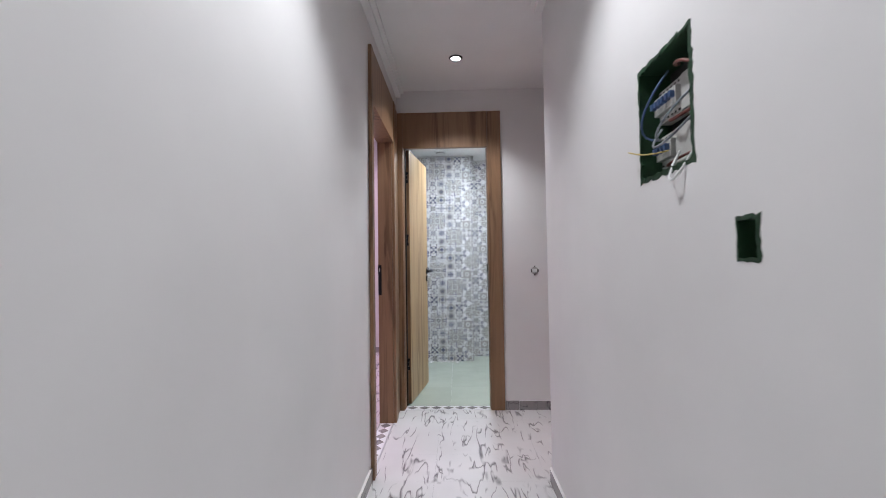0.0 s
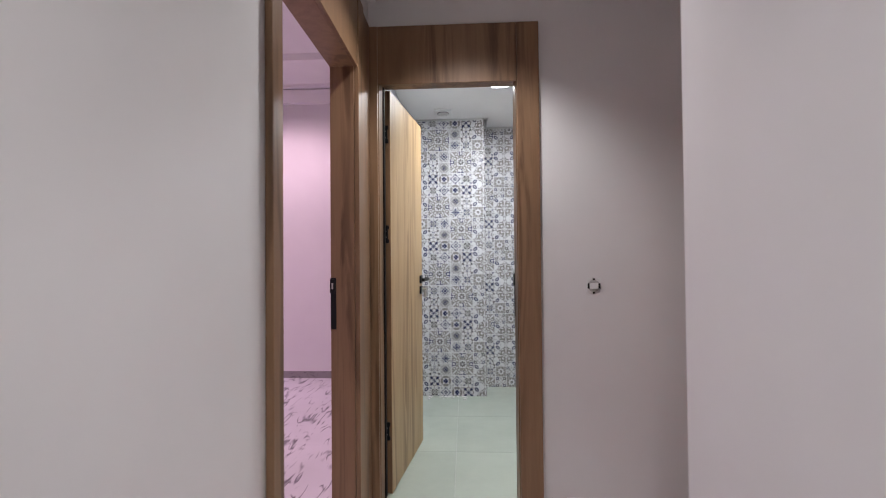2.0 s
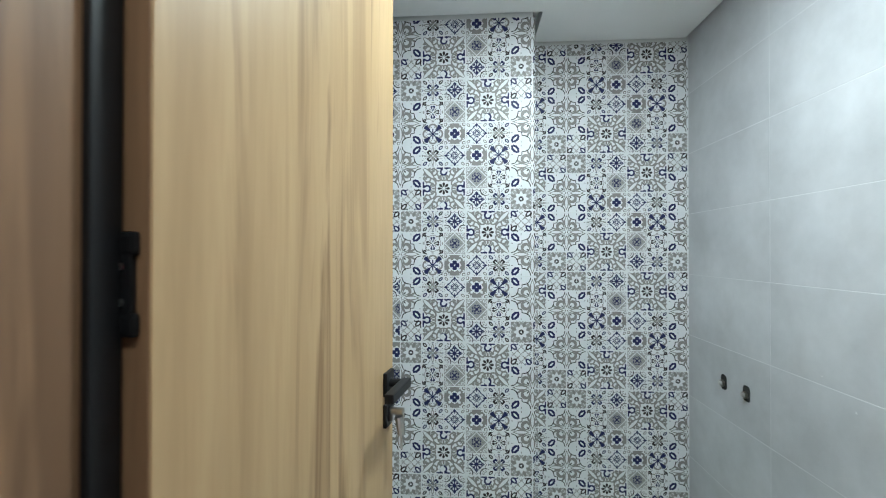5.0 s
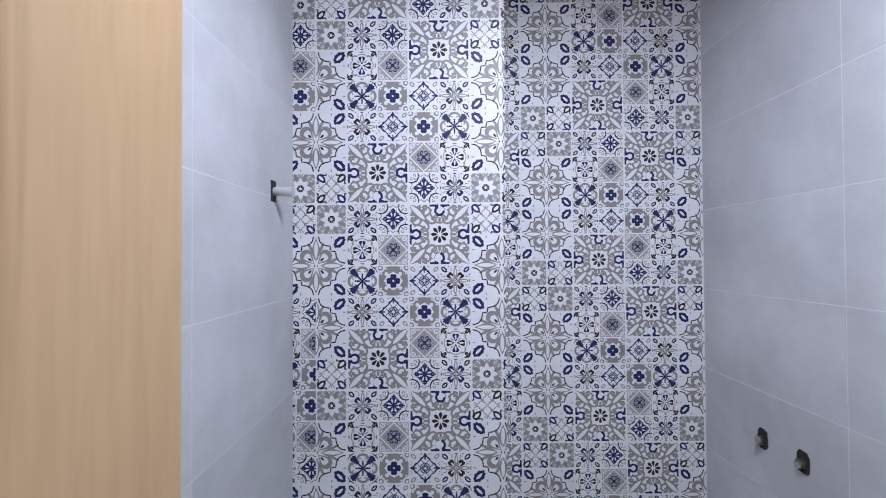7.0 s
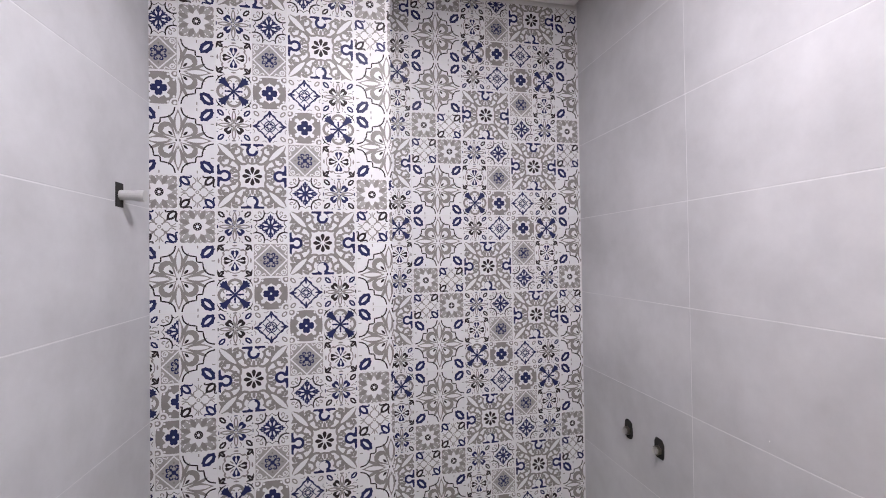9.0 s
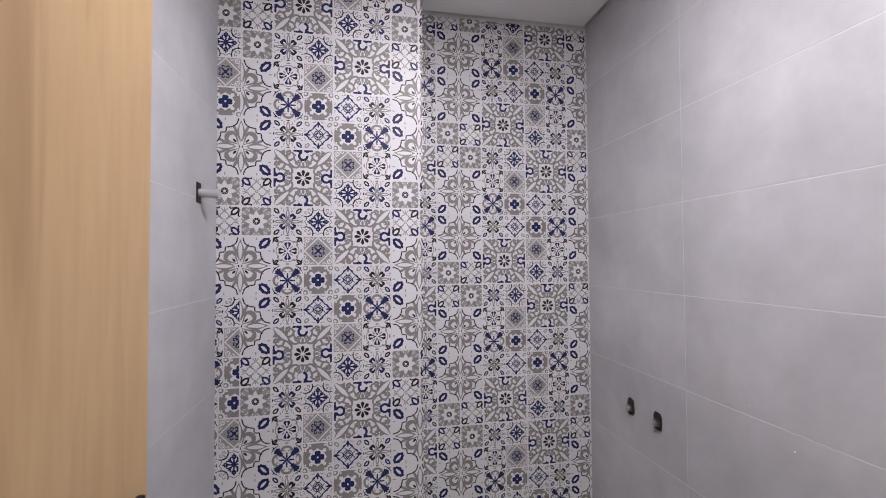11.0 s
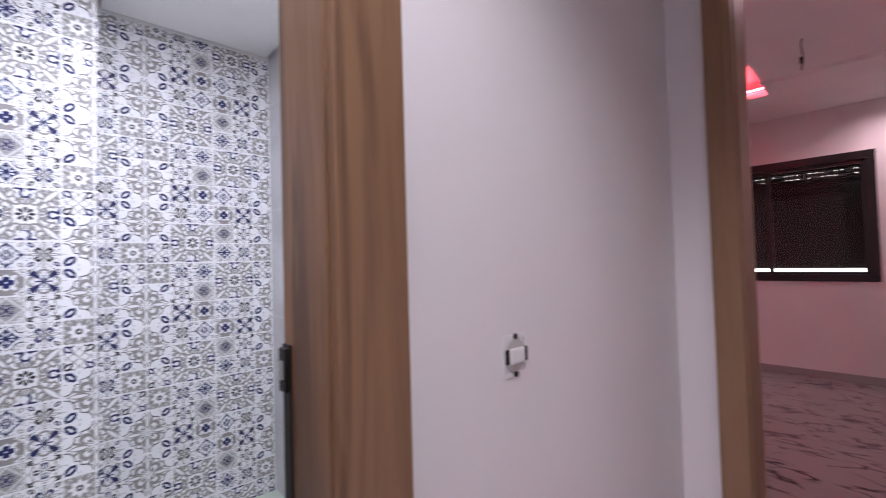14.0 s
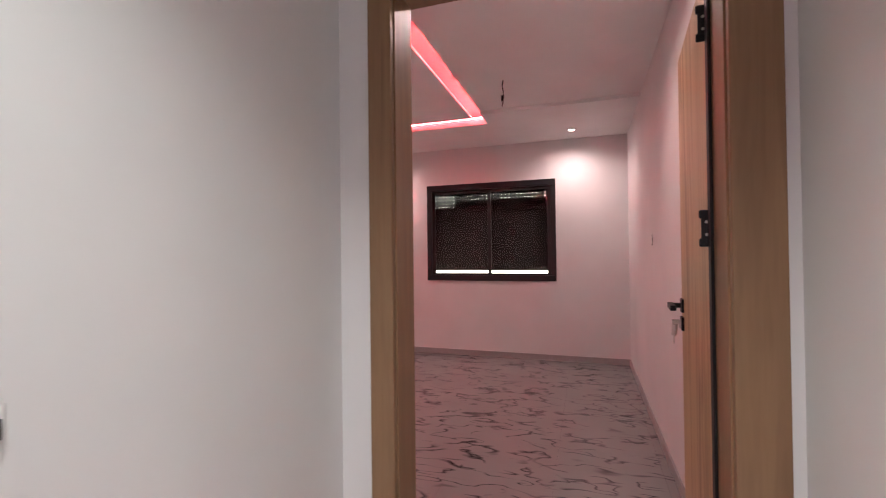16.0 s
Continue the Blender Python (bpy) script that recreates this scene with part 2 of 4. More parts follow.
# ---- plan ----
XL, XR, YB = -0.389, 0.572, 4.50            # corridor side walls, wall with the bathroom door
CZ = 2.56                                  # corridor ceiling
HX, HY = 1.52, 3.37                        # small hall: wall with the room door, wall towards the corridor
LO, LF, DH = 3.421, 4.228, 2.09              # doorway of the pink room, door height
BX0, BX1, BY0, BYC, BYR, BZ = -0.415, 1.065, 4.62, 6.21, 6.485, 2.45   # bathroom
BO0, BO1, BH = -0.353, 0.357, 2.145        # bathroom doorway
RY0, RY1 = 3.492, 4.337                    # window room doorway
RX0, RX1, RS, RN, RZ = 1.64, 5.752, 3.34, 7.2, 2.652
LX1, LX0, LY0, LY1, LZ = -0.49, -4.6, 2.4, 6.75, 2.95
H = 3.1

# ---- walls ----
structure("wall_corridor_left", boxes(((XL - 0.10, -1.6, 0), (XL, LO, H)), ((XL - 0.10, LO, DH), (XL, LF, H)), ((XL - 0.10, LF, 0), (XL, YB, H))),
          WALL, "white painted plaster wall with a doorway", "wall")
structure("wall_corridor_right", boxes(((XR, -1.6, 0), (XR + 0.12, 1.747, H)), ((XR, 1.747, 0), (XR + 0.12, 1.801, 1.149)), ((XR, 1.747, 1.22), (XR + 0.12, 1.801, H)),
                                       ((XR, 1.801, 0), (XR + 0.12, 1.925, H)), ((XR, 1.925, 0), (XR + 0.12, 2.175, 1.352)), ((XR, 1.925, 1.638), (XR + 0.12, 2.175, H)),
                                       ((XR, 2.175, 0), (XR + 0.12, HY, H)), ((XR + 0.12, 1.6, 1.0), (XR + 0.16, 2.3, 1.9))),
          WALL, "white painted plaster wall with two box recesses", "wall")
structure("wall_corridor_end", boxes(((XL - 0.3, -1.72, 0), (XR + 0.3, -1.6, H))), WALL, "plain white painted wall", "wall")
structure("wall_hall_near", boxes(((XR + 0.12, HY - 0.12, 0), (HX, HY, H))), WALL, "plain white painted wall", "wall")
structure("wall_bathroom_door", boxes(((XL - 0.12, YB, 0), (BO0, BY0, H)), ((BO0, YB, BH), (BO1, BY0, H)), ((BO1, YB, 0), (RX0, BY0, H))),
          WALL, "white painted plaster wall around the bathroom doorway", "wall")
structure("wall_room_door", boxes(((HX, HY - 0.12, 0), (RX0, RY0, H)), ((HX, RY0, DH), (RX0, RY1, H)), ((HX, RY1, 0), (RX0, YB, H)), ((HX, BY0, 0), (RX0, RN, H))),
          WALL, "white painted plaster wall around a room doorway", "wall")
W0, W1, WZ0, WZ1 = 4.146, 5.792, 0.951, 2.19
structure("wall_window", boxes(((RX1, RS - 0.12, 0), (RX1 + 0.2, W0, H)), ((RX1, W1, 0), (RX1 + 0.2, RN, H)), ((RX1, W0, 0), (RX1 + 0.2, W1, WZ0)), ((RX1, W0, WZ1), (RX1 + 0.2, W1, H))),
          WALL, "pale painted wall around a window", "wall")
structure("wall_room_side", boxes(((RX0, RS - 0.12, 0), (RX1, RS, H))), WALL, "pale painted wall beside the open door", "wall")
structure("wall_room_far", boxes(((RX0 - 0.12, RN, 0), (RX1 + 0.2, RN + 0.12, H))), WALL, "plain pale painted wall", "wall")
structure("wall_pink_far", boxes(((LX0 - 0.12, LY1, 0), (LX1, LY1 + 0.12, H))), WALL, "pale wall washed in pink light", "wall")
structure("wall_pink_end", boxes(((LX0 - 0.12, LY0 - 0.12, 0), (LX0, LY1, H))), WALL, "plain pale painted wall", "wall")
structure("wall_pink_near", boxes(((LX0, LY0 - 0.12, 0), (LX1, LY0, H))), WALL, "plain pale painted wall", "wall")
structure("wall_bath_left", boxes(((BX0 - 0.105, BY0, 0), (BX0 - 0.0005, LY1 + 0.12, H))), GREY_GROUT, "bathroom side wall under grey tiles", "wall")
structure("wall_bath_right", boxes(((BX1 + 0.0005, BY0, 0), (BX1 + 0.12, BYR + 0.13, H))), GREY_GROUT, "bathroom side wall under grey tiles", "wall")
wall_column = structure("wall_bath_column", boxes(((BX0 - 0.0015, BYC + 0.0012, 0), (0.26, BYR + 0.13, BZ - 0.012)), ((BX0 - 0.0015, BYC + 0.007, BZ - 0.012), (0.26, BYR + 0.13, H))), GROUT, "boxed-out shaft under patterned tiles", "wall")
wall_recess = structure("wall_bath_back", boxes(((0.26, BYR + 0.0012, 0), (BX1 + 0.0015, BYR + 0.13, BZ - 0.012)), ((0.26, BYR + 0.007, BZ - 0.012), (BX1 + 0.0015, BYR + 0.13, H))), GROUT, "bathroom back wall under patterned tiles", "wall")

# ---- ceilings ----
structure("ceiling_corridor", boxes(((XL, -1.6, CZ), (XR, YB, CZ + 0.1)), ((XR, HY, CZ), (HX, YB, CZ + 0.1))), CEIL, "smooth white plaster ceiling", "ceiling")
structure("ceiling_bathroom", boxes(((BX0 + 0.004, BY0, BZ), (BX1 - 0.018, BYC - 0.018, BZ + 0.06)), ((0.3, BYC - 0.018, BZ), (BX1 - 0.018, BYR - 0.012, BZ + 0.06)),
                                    ((BX0 - 0.012, BY0, BZ + 0.07), (BX1 + 0.012, BYR + 0.01, BZ + 0.12))), CEIL, "white suspended bathroom ceiling with shadow gap", "ceiling")
CX, CY, SW = 4.82, 4.77, 0.13
structure("ceiling_window_room", boxes(((CX, RS, RZ), (RX1, RN, RZ + 0.05)), ((4.5, RS, RZ), (CX, CY, RZ + 0.05)), ((RX0, RS, RZ + 0.03), (4.5, CY, RZ + 0.05)),
                                       ((RX0, CY + SW, RZ + 0.03), (CX - SW, RN, RZ + 0.05)), ((RX0, RS, RZ + 0.2), (RX1, RN, RZ + 0.25))),
          CEIL, "white plaster ceiling with a recessed light slot", "ceiling")
structure("ceiling_pink_room", boxes(((LX0, LY1 - 0.62, LZ + 0.04), (LX1, LY1, LZ + 0.12)), ((LX0, LY0, LZ + 0.1), (LX1, LY1 - 0.62, LZ + 0.16))), CEIL, "white stepped plaster ceiling", "ceiling")
bm = boxes(((LX0, LY1 - 0.05, 2.812), (LX1, LY1, 2.95)))
box(bm, (LX0, LY1 - 0.09, 2.96), (LX1, LY1, LZ + 0.04))
structure("cornice_pink_room", bm, CEIL, "white stepped plaster cornice", "cornice")
bm = boxes(((XL, -1.6, CZ - 0.05), (XL + 0.04, YB, CZ)), ((XR - 0.04, -1.6, CZ - 0.05), (XR, HY, CZ)))
box(bm, (XL + 0.04, -1.6, CZ - 0.018), (XL + 0.065, YB, CZ)), box(bm, (XR - 0.065, -1.6, CZ - 0.018), (XR - 0.04, HY, CZ))
structure("cornice_corridor", bm, CEIL, "slim white plaster cornice", "cornice")

# ---- floors ----
structure("floor", boxes(((LX0 - 0.2, -1.8, -0.2), (RX1 + 0.3, RN + 0.2, -0.012))), GROUT, "screed under the tiles", "floor")

# skirtings
bm = B()
box(bm, (0.455, YB - 0.011, 0), (0.56, YB, 0.068)), box(bm, (0.5635, YB - 0.011, 0), (1.16, YB, 0.068)), box(bm, (1.1635, YB - 0.011, 0), (HX, YB, 0.068))
box(bm, (XR - 0.011, -1.6, 0), (XR, HY - 0.002, 0.068)), box(bm, (XL, -1.6, 0), (XL + 0.011, 3.374, 0.068)), box(bm, (XR + 0.002, HY, 0), (HX, HY + 0.011, 0.068))
caulk = B()
box(caulk, (0.5635, YB - 0.012, 0.0685), (HX, YB - 0.001, 0.075)), box(caulk, (XR - 0.012, -1.6, 0.0685), (XR - 0.001, HY - 0.002, 0.075))
box(caulk, (XL + 0.001, -1.6, 0.0685), (XL + 0.012, 3.34, 0.075))
structure("trim_skirting_bead", caulk, CEIL, "white filler bead on the skirting", "trim")
structure("baseboard_corridor", bm, GREY_MARBLE, "grey veined marble skirting", "skirting")
bm = boxes(((RX1 - 0.011, RS, 0), (RX1, RN, 0.068)), ((RX0, RS, 0), (RX1 - 0.011, RS + 0.011, 0.068)))
structure("baseboard_window_room", bm, T_PALE, "pale glazed tile skirting", "skirting")
bm = boxes(((LX0, LY1 - 0.011, 0), (LX1, LY1, 0.068)), ((LX1 - 0.011, LF + 0.1, 0), (LX1, LY1 - 0.011, 0.068)))
structure("baseboard_pink_room", bm, GREY_MARBLE, "grey veined marble skirting", "skirting")

# ---- door frames ----
TOP = 2.375


def casing(name, label, m, width, depth, left, right, dh=DH, drop=0.032):
    """A wooden lining and casing. Local x runs across the opening from 0, y into the wall from the casing's face."""
    ob = thing(name, m, label, "door frame", kind="structure")
    t = 0.022
    part("casing_stile", box(B(), (-left, -t, 0), (0.014, -0.002, TOP), 0.003), WOOD, ob)
    part("casing_stile", box(B(), (width - 0.014, -t, 0), (width + right, -0.002, TOP), 0.003), WOOD, ob)
    part("header_panel", box(B(), (0.015, -t + 0.003, dh - drop), (width - 0.015, -0.002, TOP), 0.002), WOOD, ob)
    part("jamb", box(B(), (0.0, -0.001, 0), (0.018, depth, dh - 0.012), 0.002), WOOD, ob)
    part("jamb", box(B(), (width - 0.018, -0.001, 0), (width, depth, dh - 0.012), 0.002), WOOD, ob)
    part("head_jamb", box(B(), (0.018, -0.001, dh - 0.03), (width - 0.018, depth, dh - 0.012), 0.002), WOOD, ob)
    return ob


def strike(ob, x, y, side, z=1.09):
    p = part("strike_plate", box(B(), (min(x, x + side * 0.003), y - 0.012, z - 0.16), (max(x, x + side * 0.003), y + 0.012, z + 0.06), 0.001), BLACK, ob, "black metal strike plate")
    part("keeper", box(B(), (min(x, x + side * 0.008), y - 0.008, z - 0.005), (max(x, x + side * 0.008), y + 0.014, z + 0.055), 0.002), BLACK, p)
    part("latch_hole", box(B(), (min(x, x + side * 0.0095), y - 0.001, z + 0.012), (max(x, x + side * 0.0095), y + 0.006, z + 0.038)), STEEL, p)


bath_frame = casing("door_frame_bathroom", "brown wood-grain door frame with tall header panel", pose(BO0, YB, 0), BO1 - BO0, BY0 - YB + 0.004, BO0 - XL - 0.001, 0.093, BH, 0.057)
strike(bath_frame, BO1 - BO0 - 0.018, 0.111, -1)
pink_frame = casing("door_frame_pink_room", "brown wood-grain door frame beside the bathroom doorway", pose(XL, LO, 0, 0, 0, 90), LF - LO, 0.103, 0.045, 0.085)
part("corner_panel", box(B(), (LF - LO + 0.087, -0.012, 0), (YB - LO - 0.024, -0.002, TOP), 0.002), WOOD, pink_frame)
strike(pink_frame, LF - LO - 0.018, 0.091, -1)
# added black strip paints the shade in the gap between leaf and jamb
part("gap_shade_strip", box(B(), (0.018, BY0 - YB - 0.03, 0), (0.026, BY0 - YB + 0.004, BH - 0.03), 0.002), BLACK, bath_frame, "black strip standing for the shade in the hinge gap")
room_frame = casing("door_frame_window_room", "brown wood-grain door frame of the room with the window", pose(HX, RY1, 0, 0, 0, -90), RY1 - RY0, 0.124, 0.058, 0.09)

# same added strip for the shade in this door's hinge gap
part("gap_shade_strip", box(B(), (RY1 - RY0 - 0.026, 0.1, 0), (RY1 - RY0 - 0.018, 0.124, DH - 0.03), 0.002), BLACK, room_frame, "black strip standing for the shade in the hinge gap")

# ---- doors ----


def hinge_parts(ob, z, dy):
    h = part("hinge", box(B(), (-0.012, -0.066 + dy, z - 0.075), (-0.006, -0.036 + dy, z + 0.075), 0.0015), BLACK, ob, "black metal butterfly hinge")
    bm = box(B(), (-0.004, -0.046 + dy, z - 0.034), (0.0025, -0.014 + dy, z + 0.034), 0.002)
    for dz in (-0.036, 0.036):
        box(bm, (-0.005, -0.048 + dy, z + dz - 0.011), (0.0025, -0.009 + dy, z + dz + 0.011), 0.005)
    part("wing", bm, BLACK, h)
    part("knuckle", rod(B(), (-0.004, -0.05 + dy, z - 0.05), (-0.004, -0.05 + dy, z + 0.05), 0.009), BLACK, h)
    for dz in (-0.016, 0.016):
        part("screw", rod(B(), (-0.0055, -0.026 + dy, z + dz), (-0.003, -0.026 + dy, z + dz), 0.004, 8), STEEL, h)


def door(name, label, m, width, face, swing=0.0, dh=DH):
    """Leaf along local x from the hinge; the visible face is at y = 0 and the thickness goes to -face."""
    ob = thing(name, m, label, "door")
    lo, hi = (-0.04, 0.0) if face > 0 else (0.0, 0.04)
    part("leaf", box(B(), (0.004, lo, 0.008), (width, hi, dh - 0.034), 0.0015), LEAF, ob)
    part("edge_band", box(B(), (0.002, lo + 0.002, 0.01), (0.004, hi - 0.002, dh - 0.036)), WOOD, ob, "brown edge band")
    for z in (0.33, 1.355, 1.88):
        hinge_parts(ob, z, swing)
    x, z = width - 0.042, 1.085
    for s, y in ((1, hi), (-1, lo)):
        def side(bm, a, b, bev=0.002):
            (x0, y0, z0), (x1, y1, z1) = a, b
            return box(bm, (x0, min(y + s * y0, y + s * y1), z0), (x1, max(y + s * y0, y + s * y1), z1), bev)
        h = part("handle", side(B(), (x - 0.026, 0.0, z - 0.026), (x + 0.026, 0.009, z + 0.026)), BLACK, ob, "matt black square lever handle")
        bm = rod(B(), (x, y, z), (x, y + s * 0.045, z), 0.010)
        side(bm, (x - 0.115, 0.035, z - 0.009), (x + 0.012, 0.055, z + 0.011), 0.003)
        part("lever", bm, BLACK, h)
        e = part("escutcheon", side(B(), (x - 0.026, 0.0, z - 0.096), (x + 0.026, 0.009, z - 0.044)), BLACK, ob, "matt black square keyhole plate")
        part("cylinder", side(B(), (x - 0.006, 0.006, z - 0.088), (x + 0.006, 0.016, z - 0.056)), STEEL, e)
        if s == face:
            k = part("key", rod(B(), (x, y + s * 0.015, z - 0.064), (x, y + s * 0.04, z - 0.064), 0.009, 14), STEEL, ob, "steel key in the lock")
            bm = B()
            rod(bm, (x, y + s * 0.03, z - 0.074), (x + 0.004, y + s * 0.034, z - 0.118), 0.011, 10, 0.009)
            box(bm, (x, y + s * 0.034 - 0.002, z - 0.15), (x + 0.009, y + s * 0.034 + 0.002, z - 0.112), 0.001)
            part("spare_key", bm, STEEL, k, "second key hanging on a ring")
    part("lock_front", box(B(), (width, lo + 0.01, z - 0.16), (width + 0.002, hi - 0.01, z + 0.06)), BLACK, ob)
    return ob


ang = math.degrees(math.atan2(5.283 - 4.622, -0.205 + 0.302))
door("door_bathroom", "wood-grain door in a lit tone standing open into the bathroom", pose(-0.302, 4.622, 0, 0, 0, ang) @ Matrix.Diagonal((1, -1, 1, 1)), 0.668, 1, dh=BH)
ang = math.degrees(math.atan2(3.449 - 3.503, 2.34 - 1.652))
door("door_window_room", "wood-grain door standing open against the wall", pose(1.652, 3.503, 0, 0, 0, ang), 0.69, 1, 0.042)

# ---- corridor things ----


def downlight(name, label, x, y, z, group):
    ob = thing(name, pose(x, y, z), label, "downlight", group)
    bm = B()
    bmesh.ops.create_cone(bm, cap_ends=False, segments=28, radius1=0.036, radius2=0.047, depth=0.008, matrix=pose(0, 0, -0.006))
    bmesh.ops.create_cone(bm, cap_ends=False, segments=28, radius1=0.036, radius2=0.03, depth=0.02, matrix=pose(0, 0, -0.0))
    part("trim_ring", bm, BLACK, ob, "dark trim ring")
    part("lens", rod(B(), (0, 0, -0.006), (0, 0, -0.003), 0.031, 24), LED_WHITE, ob, "glowing lens")


for sx, sy in CORRIDOR_SPOTS:
    downlight("downlight", "small recessed downlight with dark ring, lit", sx, sy, CZ, "downlights in the corridor")
for sx, sy in ((5.35, 3.94), (2.6, 3.94), (5.35, 6.4), (2.6, 6.4)):
    downlight("downlight", "small recessed downlight, lit", sx, sy, RZ, "downlights in the window room")


def bare_socket(name, label, m, wide=1):
    """A flush outlet box with no cover. Local y points out of the wall."""
    ob = thing(name, m, label, "outlet", "uncovered outlets")
    for i in range(wide):
        o = (i - (wide - 1) / 2) * 0.071
        bm = B()
        for dz in (-0.033, 0.033):
            box(bm, (o - 0.033, 0.0, dz - 0.004), (o + 0.033, 0.002, dz + 0.004), 0.001)
        for dx in (-0.031, 0.031):
            box(bm, (o + dx - 0.005, 0.0, -0.03), (o + dx + 0.005, 0.0025, 0.03), 0.001)
        part("yoke", bm, PLASTIC, ob, "galvanised mounting frame")
        bm = B()
        bmesh.ops.create_cone(bm, cap_ends=True, segments=24, radius1=0.029, radius2=0.029, depth=0.003, matrix=pose(o, 0.002, 0, 90))
        part("box", bm, SHADED_GREY_PLASTIC, ob, "grey round box")
        part("insert", box(B(), (o - 0.02, 0.003, -0.014), (o + 0.02, 0.010, 0.014), 0.004), PLASTIC, ob, "white socket insert")
        for sx in (-1, 1):
            part("claw", box(B(), (o + sx * 0.026 - 0.005, 0.003, -0.013), (o + sx * 0.026 + 0.004, 0.007, 0.013), 0.002), DARKBOX, ob)
            part("screw", rod(B(), (o, 0.002, sx * 0.033), (o, 0.0045, sx * 0.033), 0.0055, 10), DARKBOX, ob)
    return ob


bare_socket("wall_outlet", "uncovered outlet box beside the bathroom door", pose(0.703, YB, 1.089, 0, 0, 180))
bare_socket("wall_outlet", "uncovered triple outlet low on the pink wall", pose(-3.67, LY1, 0.80, 0, 0, 180), 3)
bare_socket("wall_outlet", "uncovered switch box on the pale side wall", pose(3.91, RS, 1.382))

# distribution board in the corridor wall, without its cover
board = thing("distribution_board", pose(XR, 2.05, 1.495, 0, 0, 0), "open green distribution board with breakers and loose wires", "fuse box")
bm = B()
y0, y1, z0, z1 = -0.124, 0.124, -0.142, 0.142
# dark sheet in front of the green back stands for the board's inner shade
part("shade_plate", box(B(), (0.078, y0 + 0.006, z0 + 0.006), (0.084, y1 - 0.006, z1 - 0.006)), DARKBOX, board)
box(bm, (0.085, y0, z0), (0.09, y1, z1))
box(bm, (0.0, y0, z0), (0.09, y0 + 0.006, z1)), box(bm, (0.0, y1 - 0.006, z0), (0.09, y1, z1))
box(bm, (0.0, y0, z0), (0.09, y1, z0 + 0.006)), box(bm, (0.0, y0, z1 - 0.006), (0.09, y1, z1))
part("box", bm, GREEN, board, "green plastic box")
bm = ragged_rim(B(), 0.124, 0.142, 22, 0.009)
part("broken_rim", bm, GREEN, board, "ragged green plastic rim")
for zz, count, start in ((0.045, 6, 0.105), (-0.072, 4, 0.10)):
    part("rail", box(B(), (0.07, y0 + 0.01, zz - 0.017), (0.078, y1 - 0.01, zz + 0.017), 0.002), STEEL, board, "metal mounting rail")
    for i in range(count):
        yy = start - i * 0.0182
        bm = B()
        box(bm, (0.032, yy - 0.0087, zz - 0.022), (0.075, yy + 0.0087, zz + 0.022), 0.0015)
        box(bm, (0.046, yy - 0.0087, zz - 0.042), (0.075, yy + 0.0087, zz + 0.042), 0.0015)
        br = part("breaker", bm, SHADED_GREY_PLASTIC, board, "white circuit breaker")
        part("toggle", box(B(), (0.020, yy - 0.0055, zz - 0.006), (0.034, yy + 0.0055, zz + 0.010), 0.002), WIRE_BLUE, br, "dark blue toggle")
        for dz in (-0.034, 0.034):
            part("terminal", rod(B(), (0.0445, yy, zz + dz), (0.047, yy, zz + dz), 0.003, 8), DARKBOX, br)
    bm = box(B(), (0.042, -0.085, zz - 0.042), (0.075, start - count * 0.0182 + 0.004, zz + 0.042), 0.002)
    part("main_switch", bm, SHADED_GREY_PLASTIC, board, "white main switch block")
wires = [(WIRE_BLUE, 0.0028, ((0.03, 0.03, 0.11), (-0.03, 0.05, 0.03), (-0.03, 0.12, -0.04), (0.02, 0.06, -0.05))),
         (WIRE_GREY, 0.0028, ((0.02, 0.06, -0.05), (-0.03, 0.02, -0.06), (-0.03, -0.08, -0.02), (0.03, -0.1, 0.03))),
         (WIRE_GREY, 0.0028, ((0.03, 0.07, -0.02), (-0.02, 0.08, -0.09), (-0.02, -0.02, -0.1), (0.03, -0.1, -0.02))),
         (WIRE_YELLOW, 0.002, ((0.02, 0.02, -0.085), (-0.02, 0.06, -0.09), (-0.015, 0.1, -0.075), (-0.02, 0.155, -0.055))),
         (WIRE_RED, 0.004, ((0.05, 0.05, 0.0), (0.01, 0.02, -0.02), (0.01, -0.03, -0.03), (0.05, -0.06, 0.0))),
         (WIRE_RED, 0.004, ((0.05, 0.02, 0.12), (0.0, -0.03, 0.09), (0.0, -0.08, 0.11), (0.05, -0.1, 0.05))),
         (WIRE_RED, 0.003, ((0.05, 0.06, -0.11), (0.0, 0.03, -0.13), (0.0, -0.03, -0.12), (0.05, -0.06, -0.1))),
         (PLASTIC, 0.003, ((0.02, -0.03, -0.10), (-0.03, -0.03, -0.19), (-0.03, -0.09, -0.2), (0.02, -0.1, -0.10)))]
for mat, r, pts in wires:
    part("wire", tube(B(), bend(*pts), r), mat, board)
hole = thing("junction_box", pose(XR, 1.774, 1.1845), "small empty green wall box with ragged rim", "junction box")
bm = boxes(((0.06, -0.027, -0.0355), (0.065, 0.027, 0.0355)), ((0, -0.027, -0.0355), (0.06, -0.024, 0.0355)), ((0, 0.024, -0.0355), (0.06, 0.027, 0.0355)), ((0, -0.024, -0.0355), (0.06, 0.024, -0.0325)), ((0, -0.024, 0.0325), (0.06, 0.024, 0.0355)))
part("box", bm, GREEN, hole)
# dark sheet halfway in, for the shade inside the small box
part("shade_plate", box(B(), (0.03, -0.023, -0.032), (0.036, 0.023, 0.032)), DARKBOX, hole)
bm = ragged_rim(B(), 0.027, 0.0355, 7, 0.006)
part("broken_rim", bm, GREEN, hole)
part("wire_end", tube(B(), bend((0.05, 0.0, 0.0), (0.02, -0.02, 0.02), (0.01, -0.01, 0.03), (0.008, -0.016, 0.012)), 0.003), PLASTIC, hole)

